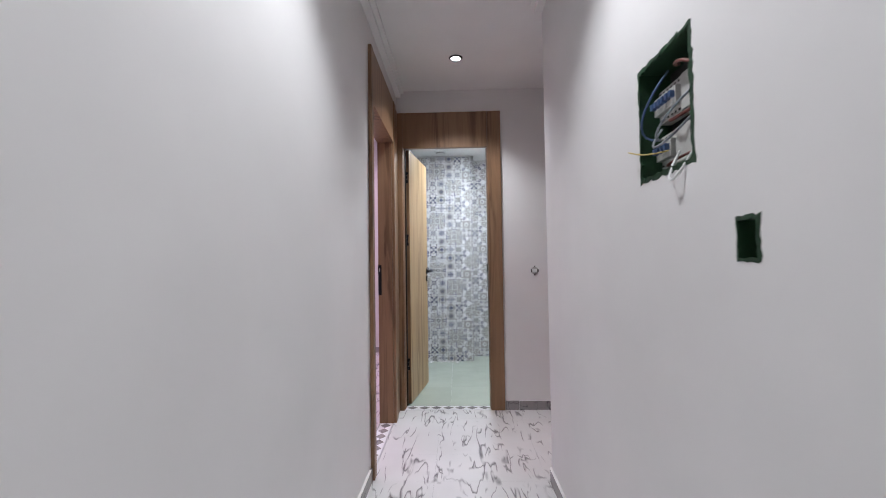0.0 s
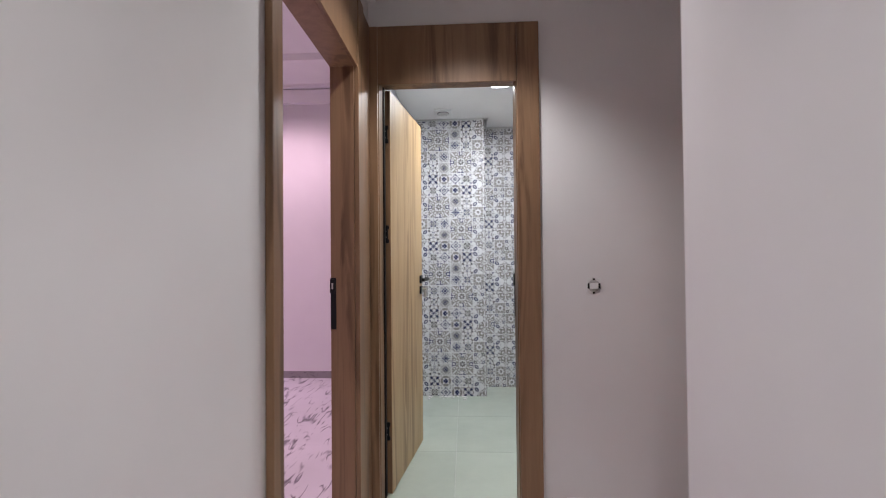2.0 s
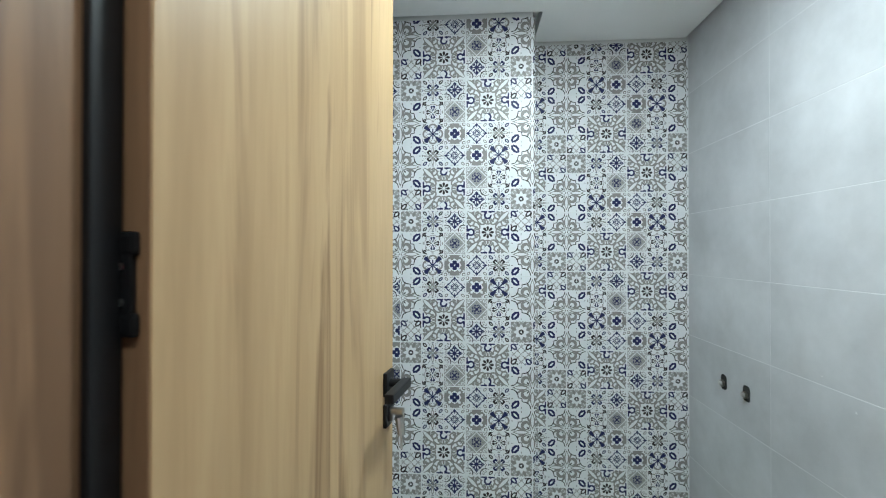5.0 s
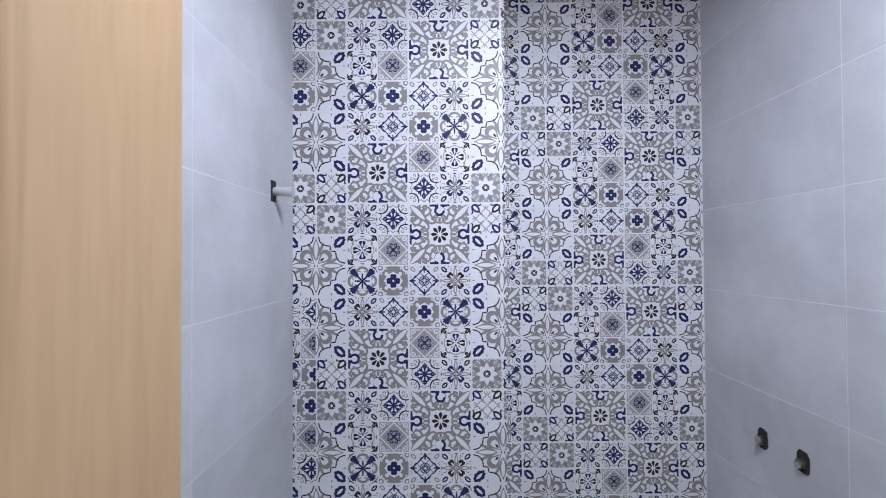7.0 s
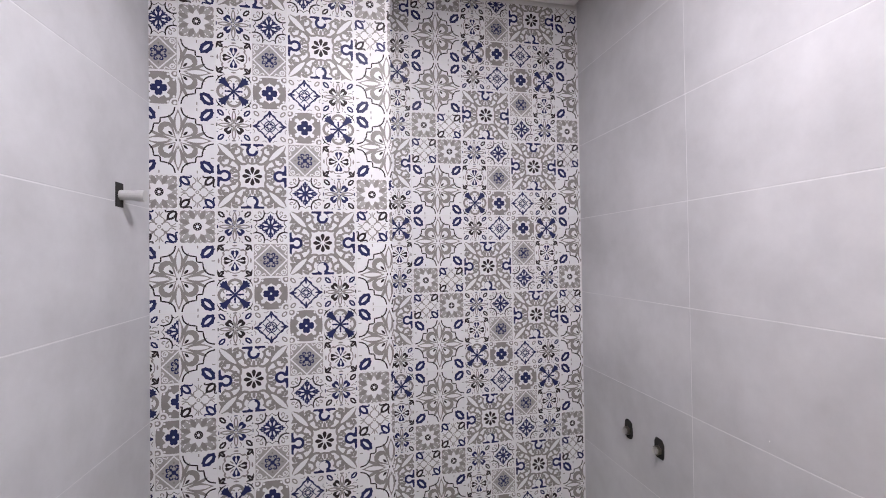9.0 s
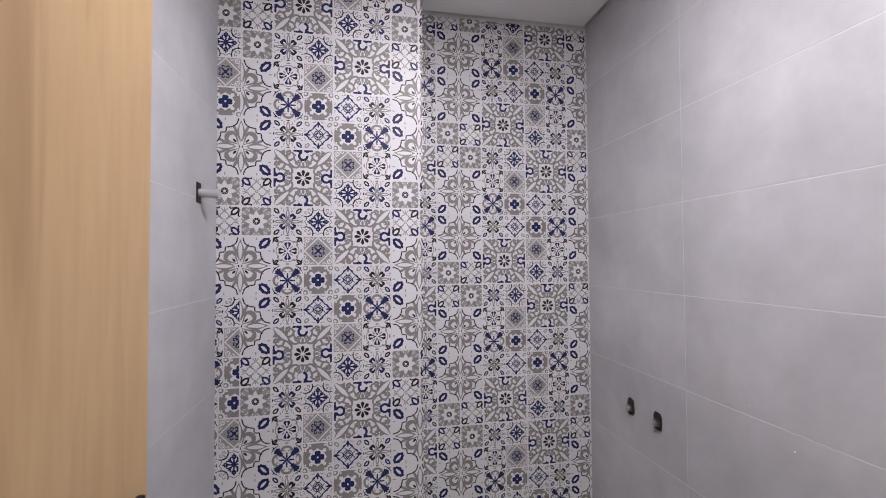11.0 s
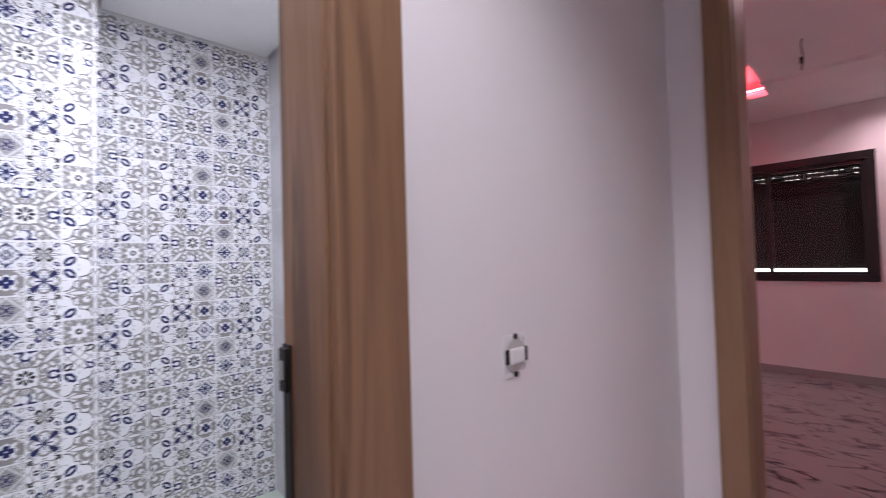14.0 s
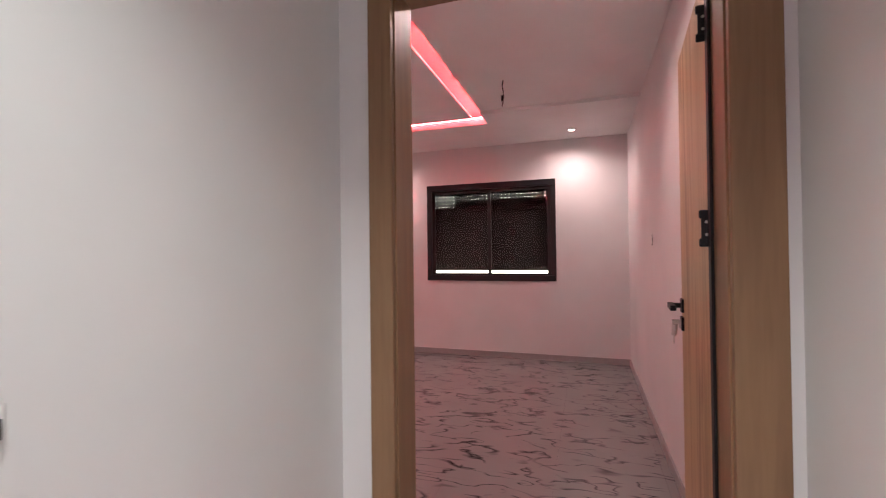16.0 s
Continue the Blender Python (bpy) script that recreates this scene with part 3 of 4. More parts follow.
# ---- bathroom things ----
ob = thing("ceiling_lamp", pose(0.34, 5.31, BZ), "round white surface ceiling lamp, lit", "ceiling lamp")
bm = B()
bmesh.ops.create_cone(bm, cap_ends=True, segments=40, radius1=0.118, radius2=0.122, depth=0.028, matrix=pose(0, 0, -0.014))
part("housing", bm, PLASTIC, ob)
part("diffuser", rod(B(), (0, 0, -0.0275), (0, 0, -0.032), 0.108, 40, 0.112), PANEL_GLOW, ob, "glowing white diffuser")
ob = thing("ceiling_vent", pose(-0.085, 6.0, BZ), "white square ceiling vent", "vent")
part("frame", box(B(), (-0.075, -0.075, -0.012), (0.075, 0.075, 0), 0.005), PLASTIC, ob)
part("grille", rod(B(), (0, 0, -0.018), (0, 0, -0.012), 0.05, 28), T_PALE, ob, "round grey grille")
for i in range(-3, 4):
    w = math.sqrt(0.046 ** 2 - (i * 0.013) ** 2)
    part("slat", box(B(), (-w, i * 0.013 - 0.002, -0.021), (w, i * 0.013 + 0.002, -0.018)), PLASTIC, ob)
for yy in (6.188, 6.035):
    ob = thing("tap_stub", pose(BX1, yy, 0.827), "cut opening with chrome tap connection in the tile", "tap connection", "tap connections in the grey tiles")
    bm = B()
    rim = [(random.uniform(0.92, 1.1) * 0.021 * math.copysign(abs(math.cos(t)) ** 0.6, math.cos(t)), random.uniform(0.92, 1.08) * 0.031 * math.copysign(abs(math.sin(t)) ** 0.6, math.sin(t)))
           for t in (i * math.tau / 18 for i in range(18))]
    front, back = ([bm.verts.new((dx, u, v)) for u, v in rim] for dx in (-0.0025, 0.003))
    bm.faces.new(front)
    for i in range(18):
        bm.faces.new((front[i], back[i], back[(i + 1) % 18], front[(i + 1) % 18]))
    bmesh.ops.recalc_face_normals(bm, faces=bm.faces[:])
    # no hole here: a dark plate carries the opening's shade
    part("opening", bm, DARKBOX, ob, "dark plate for the shade in a roughly cut opening")
    part("fitting", rod(B(), (-0.012, 0.002, -0.006), (0.004, 0.002, -0.006), 0.0155, 6), BRASS, ob, "hexagonal metal fitting")
    bm = rod(B(), (-0.019, 0.002, -0.006), (-0.011, 0.002, -0.006), 0.011, 18)
    rod(bm, (-0.021, 0.002, -0.006), (-0.018, 0.002, -0.006), 0.008, 18, 0.01)
    part("plug", bm, STEEL, ob, "chrome threaded plug")
ob = thing("wall_pipe_stub", pose(BX0, 6.055, 1.59), "grey pipe stub sticking out of the tiled wall", "pipe")
part("opening", box(B(), (-0.002, -0.02, -0.03), (0.002, 0.014, 0.03), 0.001), DARKBOX, ob)
bm = rod(B(), (0.0, 0.0, 0.0), (0.054, 0.0, -0.002), 0.0125, 16)
rod(bm, (0.038, 0, -0.0015), (0.057, 0, -0.002), 0.0145, 16)
part("pipe", bm, PIPE, ob)

bm = B()
for y, z, s in ((5.55, 0.93, 0.002), (5.46, 0.855, 0.003), (5.40, 0.75, 0.0025), (5.67, 1.0, 0.002)):
    bmesh.ops.create_icosphere(bm, subdivisions=1, radius=1, matrix=Matrix.Translation((BX1, y, z)) @ Matrix.Diagonal((0.0012, s * random.uniform(0.6, 1.1), s * random.uniform(0.9, 1.9), 1)))
tagged(new("plaster_splashes", mesh("plaster_splashes", bm, CEIL)), "dried white plaster splashes on grey tiles", "splashes", kind="stuff")

bm = B()
for i in range(46):
    along = random.gauss(-0.1, 0.1) if i < 30 else random.uniform(-0.38, 1.0)
    away = abs(random.gauss(0, 0.03)) + 0.008
    r = random.uniform(0.003, 0.014) if i < 30 else random.uniform(0.002, 0.006)
    bmesh.ops.create_icosphere(bm, subdivisions=1, radius=1, matrix=Matrix.Translation((along, (BYC if along < 0.27 else BYR) - away - r, r * 0.3))
                               @ Matrix.Rotation(random.uniform(0, 3), 4, "Z") @ Matrix.Diagonal((r * 1.5, r, r * 0.5, 1)))
tagged(new("mortar_crumbs", mesh("mortar_crumbs", bm, GROUT)), "pale mortar crumbs on the bathroom floor", "crumbs", kind="stuff")

# ---- window room things ----
win = thing("window_1", pose(RX1, 0, 0), "black aluminium sliding window with roller shutter nearly closed", "window", kind="structure")
part("window_frame", box(B(), (-0.012, W0, WZ1 - 0.075), (0.07, W1, WZ1), 0.003), ALU, win)
part("window_frame", box(B(), (-0.012, W0, WZ0), (0.07, W1, WZ0 + 0.07), 0.003), ALU, win)
part("window_frame", box(B(), (-0.012, W0, WZ0 + 0.07), (0.07, W0 + 0.06, WZ1 - 0.075), 0.003), ALU, win)
part("window_frame", box(B(), (-0.012, W1 - 0.06, WZ0 + 0.07), (0.07, W1, WZ1 - 0.075), 0.003), ALU, win)
WM = 4.964
for a, b, x in ((W0 + 0.06, WM + 0.02, 0.008), (WM - 0.02, W1 - 0.06, 0.034)):
    bm = boxes(((x, a, WZ0 + 0.07), (x + 0.022, a + 0.042, WZ1 - 0.075)), ((x, b - 0.042, WZ0 + 0.07), (x + 0.022, b, WZ1 - 0.075)),
               ((x, a + 0.042, WZ0 + 0.07), (x + 0.022, b - 0.042, WZ0 + 0.095)), ((x, a + 0.042, WZ1 - 0.115), (x + 0.022, b - 0.042, WZ1 - 0.075)))
    s = part("sash", bm, ALU, win)
    pane = part("pane", boxes(((x + 0.009, a + 0.042, WZ0 + 0.095), (x + 0.013, b - 0.042, WZ1 - 0.115))), GLASS, s)
    pane.visible_shadow = False
part("window_sill", box(B(), (0.07, W0, WZ0), (0.32, W1, WZ0 + 0.025), 0.003), PLASTIC, win, "pale outer sill")
shutter = thing("roller_shutter", pose(RX1 + 0.2, 0, 0), "grey roller shutter nearly closed with light slots", "shutter")
pitch, z = 0.045, WZ0 + 0.122
row = 0
while z < WZ1 - 0.01:
    bm = box(B(), (0, W0, z), (0.012, W1, z + pitch - 0.006), 0.003)
    if z > 1.72 or row == 0:
        u = W0
        while u < W1:
            open_here = row and (z > 2.02 or (z > 1.93 and random.random() < 0.6) or (z > 1.84 and u > 5.35 and random.random() < 0.5))
            box(bm, (0.003, u, z + pitch - 0.006), (0.009, min(W1, u + (0.036 if open_here else 0.05)), z + pitch))
            u += 0.05
    else:
        box(bm, (0.003, W0, z + pitch - 0.006), (0.009, W1, z + pitch))
    part("slat", bm, SHUTTER, shutter)
    z += pitch
    row += 1
tagged(new("backdrop_daylight", mesh("backdrop_daylight", boxes(((RX1 + 0.9, 2.5, -1), (RX1 + 0.95, 7.5, 4))), DAY)), "bright daylight outside the window", "backdrop", kind="structure")
tagged(new("ground", mesh("ground", boxes(((-60, -60, -0.4), (60, 60, -0.25))), GROUT)), "pale ground outside", "ground", kind="structure")
led = thing("led_strip", pose(0, 0, RZ), "red glowing light strip in the ceiling slot", "light strip")
part("strip", boxes(((RX0 + 0.4, CY + 0.006, 0.06), (CX - 0.02, CY + 0.012, 0.075))), LED_RED, led)
part("strip", boxes(((CX - 0.012, CY + 0.02, 0.06), (CX - 0.006, RN - 0.3, 0.075))), LED_RED, led)
ob = thing("hanging_wire", pose(3.83, 4.42, RZ + 0.03), "loose lamp wires hanging from the ceiling", "cable")
for i, (dx, mat) in enumerate(((-0.005, DARKBOX), (0.004, WIRE_GREY), (0.0, WIRE_RED))):
    part("wire", tube(B(), bend((dx, 0, 0.0), (dx * 3, 0.02, -0.06), (-dx * 2, -0.02, -0.1), (dx * 2, 0.012, -0.17 - 0.02 * i)), 0.0035), mat, ob)
part("connector", box(B(), (-0.008, -0.002, -0.16), (0.01, 0.018, -0.12), 0.003), DARKBOX, ob, "black terminal block")

# ---- floor tiles ----


def floor_tiles(parent, x0, x1, y0, y1, size, ox, oy, mat, gap=0.0003):
    made = {}
    i0, i1 = math.floor((x0 - ox) / size), math.ceil((x1 - ox) / size)
    j0, j1 = math.floor((y0 - oy) / size), math.ceil((y1 - oy) / size)
    for i in range(i0, i1):
        for j in range(j0, j1):
            a, b = max(x0, ox + i * size), min(x1, ox + (i + 1) * size)
            c, d = max(y0, oy + j * size), min(y1, oy + (j + 1) * size)
            if b - a < 0.01 or d - c < 0.01:
                continue
            key = (round(b - a, 3), round(d - c, 3))
            if key not in made:
                made[key] = mesh("tile", box(B(), (-(b - a) / 2 + gap, -(d - c) / 2 + gap, -0.01), ((b - a) / 2 - gap, (d - c) / 2 - gap, 0), 0.0004), mat)
            ob = new("tile", made[key])
            ob.parent = parent
            ob.location = ((a + b) / 2, (c + d) / 2, 0)


def floor_area(name, label):
    return tagged(new(name, mesh(name, boxes(((-0.01, -0.01, -0.03), (0.01, 0.01, -0.02))), GROUT)), label, "floor", kind="structure")


f = floor_area("floor_corridor", "white glossy marble-look floor tiles with grey veins")
floor_tiles(f, XL, XR, -1.6, HY, 0.6, -0.05, 0.1, MARBLE)
floor_tiles(f, XL, HX, HY, YB - 0.005, 0.6, -0.05, 0.1, MARBLE)
f = floor_area("floor_window_room", "marble-look floor tiles in pink light, dimness put into their colour")
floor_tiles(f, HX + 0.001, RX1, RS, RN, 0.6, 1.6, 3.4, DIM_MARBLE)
f = floor_area("floor_pink_room", "marble-look floor tiles in pink light")
floor_tiles(f, LX0, LX1 + 0.0, LY0, LY1, 0.6, -0.6, 4.0, MARBLE)
f = floor_area("floor_bathroom", "pale greenish-white square floor tiles")
floor_tiles(f, BX0, BX1, BY0 - 0.03, BYR, 0.6, 0.02, 5.13, BATH_TILE, 0.0008)


def threshold(name, m, length):
    ob = thing(name, m, "threshold strip of grey diamonds on white stone", "threshold", kind="structure")
    part("strip", box(B(), (0, 0, -0.012), (length, 0.09, 0.0), 0.001), T_WHITE, ob)
    n = round(length / 0.1)
    for i in range(n):
        c, w = (i + 0.5) * length / n, length / n * 0.46
        bm = B()
        vs = [bm.verts.new((c + dx * w, 0.045 + dy * 0.036, z)) for z in (0.0, 0.0008) for dx, dy in ((-1, 0), (0, -1), (1, 0), (0, 1))]
        bm.faces.new(vs[4:])
        for k in range(4):
            bm.faces.new((vs[k], vs[(k + 1) % 4], vs[4 + (k + 1) % 4], vs[4 + k]))
        part("diamond", bm, GREY_MARBLE, ob)


threshold("threshold_bathroom", pose(BO0 + 0.02, YB - 0.003, 0.001), BO1 - BO0 - 0.04)
threshold("threshold_pink_room", pose(XL - 0.005, LO + 0.02, 0.001, 0, 0, 90), LF - LO - 0.04)

# ---- grey wall tiles ----


def side_tiles(parent, x, out, joint, y0, y1):
    made = {}
    ys = [v for v in (joint + 0.6 * k for k in range(-4, 4)) if y0 < v < y1]
    ys = [y0] + ys + [y1]
    zs = [0.0] + [0.073 + 0.3 * k for k in range(8)] + [BZ + 0.06]
    for c, d in zip(ys, ys[1:]):
        for lo, hi in zip(zs, zs[1:]):
            key = (round(d - c, 3), round(hi - lo, 3))
            if key not in made:
                g = 0.0012
                made[key] = mesh("tile", box(B(), (-0.008, -(d - c) / 2 + g, -(hi - lo) / 2 + g), (0, (d - c) / 2 - g, (hi - lo) / 2 - g), 0.001), GREY_TILE)
            ob = new("tile", made[key])
            ob.parent = parent
            ob.location = (x + random.uniform(-0.0002, 0.0002), (c + d) / 2, (lo + hi) / 2)
            ob.rotation_euler = (0, 0, 0 if out > 0 else math.pi)


side_tiles(bpy.data.objects["wall_bath_right"], BX1, -1, 5.90, BY0, BYR)
side_tiles(bpy.data.objects["wall_bath_left"], BX0, 1, 5.66, BY0, BYC)

# ---- patterned tiles ----
C = 0.0993


def shape(bm, pts, mat, z):
    """A printed figure: a filled outline given in units of half a tile."""
    z += len(bm.faces) % 38 * 0.00001
    f = bm.faces.new([bm.verts.new((x, y, z)) for x, y in pts])
    f.material_index = mat
    if f.normal.z < 0 or sum(a[0] * b[1] - b[0] * a[1] for a, b in zip(pts, pts[1:] + pts[:1])) < 0:
        f.normal_flip()


def petal(cx, cy, length, width, angle, n=10, pointed=True):
    a, out = radians(angle), []
    for i in range(n):
        t = i * math.tau / n
        u, v = math.cos(t) * length / 2, math.sin(t) * width / 2
        if pointed:
            v *= 0.25 + 0.75 * abs(math.sin(t)) ** 0.5
        out.append((cx + u * math.cos(a) - v * math.sin(a), cy + u * math.sin(a) + v * math.cos(a)))
    return out


def around(bm, count, first, r, length, width, mat, z, n=8, tilt=0):
    for k in range(count):
        a = first + 360 * k / count
        shape(bm, petal(r * math.cos(radians(a)), r * math.sin(radians(a)), length, width, a + tilt, n), mat, z)


def ring(bm, cx, cy, r0, r1, mat, z, a0=0, a1=360, n=16):
    k = max(3, int(n * abs(a1 - a0) / 360))
    for i in range(k):
        p, q = radians(a0 + (a1 - a0) * i / k), radians(a0 + (a1 - a0) * (i + 1) / k)
        shape(bm, [(cx + r0 * math.cos(p), cy + r0 * math.sin(p)), (cx + r1 * math.cos(p), cy + r1 * math.sin(p)), (cx + r1 * math.cos(q), cy + r1 * math.sin(q)), (cx + r0 * math.cos(q), cy + r0 * math.sin(q))], mat, z)


def stroke(bm, pts, w, mat, z):
    for (x0, y0), (x1, y1) in zip(pts, pts[1:]):
        d = math.hypot(x1 - x0, y1 - y0) or 1
        nx, ny = -(y1 - y0) / d * w / 2, (x1 - x0) / d * w / 2
        shape(bm, [(x0 + nx, y0 + ny), (x0 - nx, y0 - ny), (x1 - nx, y1 - ny), (x1 + nx, y1 + ny)], mat, z)


WHT, GRY, BLU, DRK, PAL = range(5)
INK = (T_WHITE, T_GREY, T_BLUE, T_DARK, T_PALE)
Z1, Z2, Z3 = 0.0004, 0.0008, 0.0012


def leaf(bm, cx, cy, length, width, angle, mat):
    """A scalloped leaf with a pale slit along its middle."""
    a, pts = radians(angle), []
    for i in range(24):
        t = i * math.tau / 24
        k = 1.07 if i % 3 == 1 else 0.94
        u, v = math.cos(t) * length / 2 * (1.1 if i in (0, 12) else k), math.sin(t) * width / 2 * k
        pts.append((cx + u * math.cos(a) - v * math.sin(a), cy + u * math.sin(a) + v * math.cos(a)))
    shape(bm, pts, mat, Z2)
    shape(bm, petal(cx, cy, length * 0.62, width * 0.3, angle, 10), WHT, Z3)


def turned(pts, angle):
    c, s = math.cos(radians(angle)), math.sin(radians(angle))
    return [(x * c - y * s, x * s + y * c) for x, y in pts]


def smooth(pts, n=4):
    """An open curve through the points."""
    out = []
    for i in range(len(pts) - 1):
        p0, p1, p2, p3 = pts[max(i - 1, 0)], pts[i], pts[i + 1], pts[min(i + 2, len(pts) - 1)]
        for k in range(n):
            t = k / n
            out.append(tuple(0.5 * (2 * q1 + (q2 - q0) * t + (2 * q0 - 5 * q1 + 4 * q2 - q3) * t * t + (3 * q1 - q0 - 3 * q2 + q3) * t ** 3)
                             for q0, q1, q2, q3 in zip(p0, p1, p2, p3)))
    return out + [pts[-1]]


def ribbon(bm, pts, w0, w1, mat, z):
    """One band along a curve, tapering from w0 to w1."""
    left, right = [], []
    for i, (x, y) in enumerate(pts):
        (ax, ay), (bx, by) = pts[max(i - 1, 0)], pts[min(i + 1, len(pts) - 1)]
        d = math.hypot(bx - ax, by - ay) or 1
        w = (w0 + (w1 - w0) * i / (len(pts) - 1)) / 2
        left.append((x - (by - ay) / d * w, y + (bx - ax) / d * w)), right.append((x + (by - ay) / d * w, y - (bx - ax) / d * w))
    for i in range(len(pts) - 1):
        shape(bm, [left[i], right[i], right[i + 1], left[i + 1]], mat, z)


def spiral(cx, cy, r0, r1, a0, a1, n=14):
    out = []
    for i in range(n + 1):
        t = i / n
        r, a = r0 + (r1 - r0) * t, radians(a0 + (a1 - a0) * t)
        out.append((cx + r * math.cos(a), cy + r * math.sin(a)))
    return out


def spin(bm, pts, mat, z, first=0, mirror=False):
    """A filled figure four times round the middle; mirror adds its other half about the x axis."""
    for k in range(4):
        shape(bm, turned(pts, first + 90 * k), mat, z)
        if mirror:
            shape(bm, turned([(x, -y) for x, y in pts], first + 90 * k), mat, z)


def swirl(bm, pts, w0, w1, mat, z, first=0):
    """A band eight times round the middle, in mirrored pairs."""
    for k in range(4):
        ribbon(bm, turned(pts, first + 90 * k), w0, w1, mat, z)
        ribbon(bm, turned([(x, -y) for x, y in pts], first + 90 * k), w0, w1, mat, z)


def both(half):
    """Closes half an outline, given from the axis outwards, with its mirror image."""
    return half + [(x, -y) for x, y in reversed(half) if abs(y) > 0.001]


DROP = both([(0.0, 0.0), (0.16, 0.07), (0.34, 0.19), (0.46, 0.20), (0.54, 0.12), (0.52, 0.0)])
HEART = both([(0.0, 0.0), (0.2, 0.1), (0.36, 0.19), (0.46, 0.17), (0.5, 0.07), (0.45, 0.0)])
AXE = both([(0.06, 0.0), (0.08, 0.055), (0.40, 0.055), (0.46, 0.11), (0.56, 0.12), (0.74, 0.15), (0.94, 0.28), (0.95, 0.15), (1.06, 0.11), (1.0, 0.0)])
FLAME = both([(0.46, 0.0), (0.56, 0.06), (0.68, 0.07), (0.74, 0.17), (0.80, 0.11), (0.90, 0.24), (0.98, 0.14), (1.12, 0.27), (1.16, 0.12), (1.3, 0.05), (1.33, 0.0)])


def motif(kind, bm):
    e = 0.95
    square = [(-e, -e), (e, -e), (e, e), (-e, e)]
    four = [(radians(90 * k), 90 * k) for k in range(4)]
    diag = [(radians(45 + 90 * k), 45 + 90 * k) for k in range(4)]
    if kind == "cross":
        spin(bm, AXE, BLU, Z3, 45)
        spin(bm, both([(1.32, 0.0), (1.18, 0.04), (1.16, 0.3), (1.0, 0.42), (1.06, 0.28), (1.1, 0.1)]), DRK, Z2, 45)
        for a, d in four:
            c, s = math.cos(a), math.sin(a)
            ring(bm, 0.5 * c, 0.5 * s, 0.3, 0.46, GRY, Z1, d - 105, d + 105, 22)
            shape(bm, petal(0.26 * c, 0.26 * s, 0.34, 0.12, d), BLU, Z2)
            ring(bm, 0.44 * c, 0.44 * s, 0, 0.06, BLU, Z2, n=8)
            ring(bm, 0.92 * c, 0.92 * s, 0, 0.05, GRY, Z2, n=6)
        swirl(bm, spiral(0.52, 0.24, 0.15, 0.05, -70, 240, 10), 0.07, 0.04, GRY, Z1)
        ring(bm, 0, 0, 0.0, 0.1, BLU, Z3, n=8)
    elif kind == "clover":
        pts = []
        for i in range(32):
            t = i * math.tau / 32
            k = 0.94 / (abs(math.cos(t)) ** 3.2 + abs(math.sin(t)) ** 3.2) ** (1 / 3.2)
            pts.append((k * math.cos(t), k * math.sin(t)))
        shape(bm, pts, GRY, Z1)
        for a, d in diag:
            c, s = math.cos(a), math.sin(a)
            ring(bm, 1.2 * c, 1.2 * s, 0, 0.3, WHT, Z2, n=14)
            ring(bm, 1.2 * c, 1.2 * s, 0.09, 0.19, GRY, Z3, n=12)
            shape(bm, turned(both([(0.2, 0.0), (0.42, 0.2), (0.52, 0.1), (0.68, 0.13), (0.78, 0.0)]), d), WHT, Z2)
            for t in (-0.24, 0.24):
                ring(bm, 0.93 * math.cos(a + t), 0.93 * math.sin(a + t), 0, 0.07, WHT, Z2, n=8)
        for a, d in four:
            c, s = math.cos(a), math.sin(a)
            shape(bm, turned(both([(0.1, 0.0), (0.2, 0.25), (0.46, 0.24), (0.54, 0.1), (0.62, 0.0)]), d), WHT, Z2)
            shape(bm, turned(both([(0.0, 0.0), (0.1, 0.1), (0.18, 0.19), (0.36, 0.2), (0.45, 0.1), (0.42, 0.0)]), d), BLU, Z3)
        ring(bm, 0, 0, 0, 0.07, WHT, Z3 + 0.0004, n=8)
    elif kind == "lattice":
        edge = smooth([(0.95, 0.0), (0.72, 0.12), (0.62, 0.28), (0.46, 0.34), (0.42, 0.42)], 3)
        swirl(bm, edge, 0.075, 0.08, BLU, Z2)
        swirl(bm, [(y, x) for x, y in edge], 0.075, 0.08, BLU, Z2)
        for o in (-0.4, -0.13, 0.13, 0.4):
            for g in (1, -1):
                ribbon(bm, [(o + 0.36, g * (o - 0.36)), (o - 0.36, g * (o + 0.36))], 0.045, 0.045, BLU, Z1)
        for a, d in four:
            shape(bm, petal(0.68 * math.cos(a), 0.68 * math.sin(a), 0.34, 0.11, d), BLU, Z2)
        around(bm, 8, 22.5, 0.16, 0.17, 0.1, BLU, Z3)
        ring(bm, 0, 0, 0.28, 0.34, BLU, Z2, n=14)
        for a, d in diag:
            c, s = math.cos(a), math.sin(a)
            shape(bm, petal(1.06 * c, 1.06 * s, 0.4, 0.26, d, 12, False), GRY, Z2)
            shape(bm, petal(1.06 * c, 1.06 * s, 0.24, 0.12, d, 10, False), WHT, Z3)
        swirl(bm, [(0.96, 0.16), (0.86, 0.28), (0.9, 0.42)], 0.05, 0.03, GRY, Z1)
    elif kind in ("petals", "petals_blue"):
        inner, outer = (DRK, BLU) if kind == "petals" else (BLU, DRK)
        for a, d in diag:
            c, s = math.cos(a), math.sin(a)
            leaf(bm, 1.02 * c, 1.02 * s, 0.46, 0.3, d, outer)
            shape(bm, turned([(x * 1.12 + 0.05, y * 1.05) for x, y in DROP], d), inner, Z2)
            shape(bm, petal(0.33 * c, 0.33 * s, 0.34, 0.12, d), WHT, Z3)
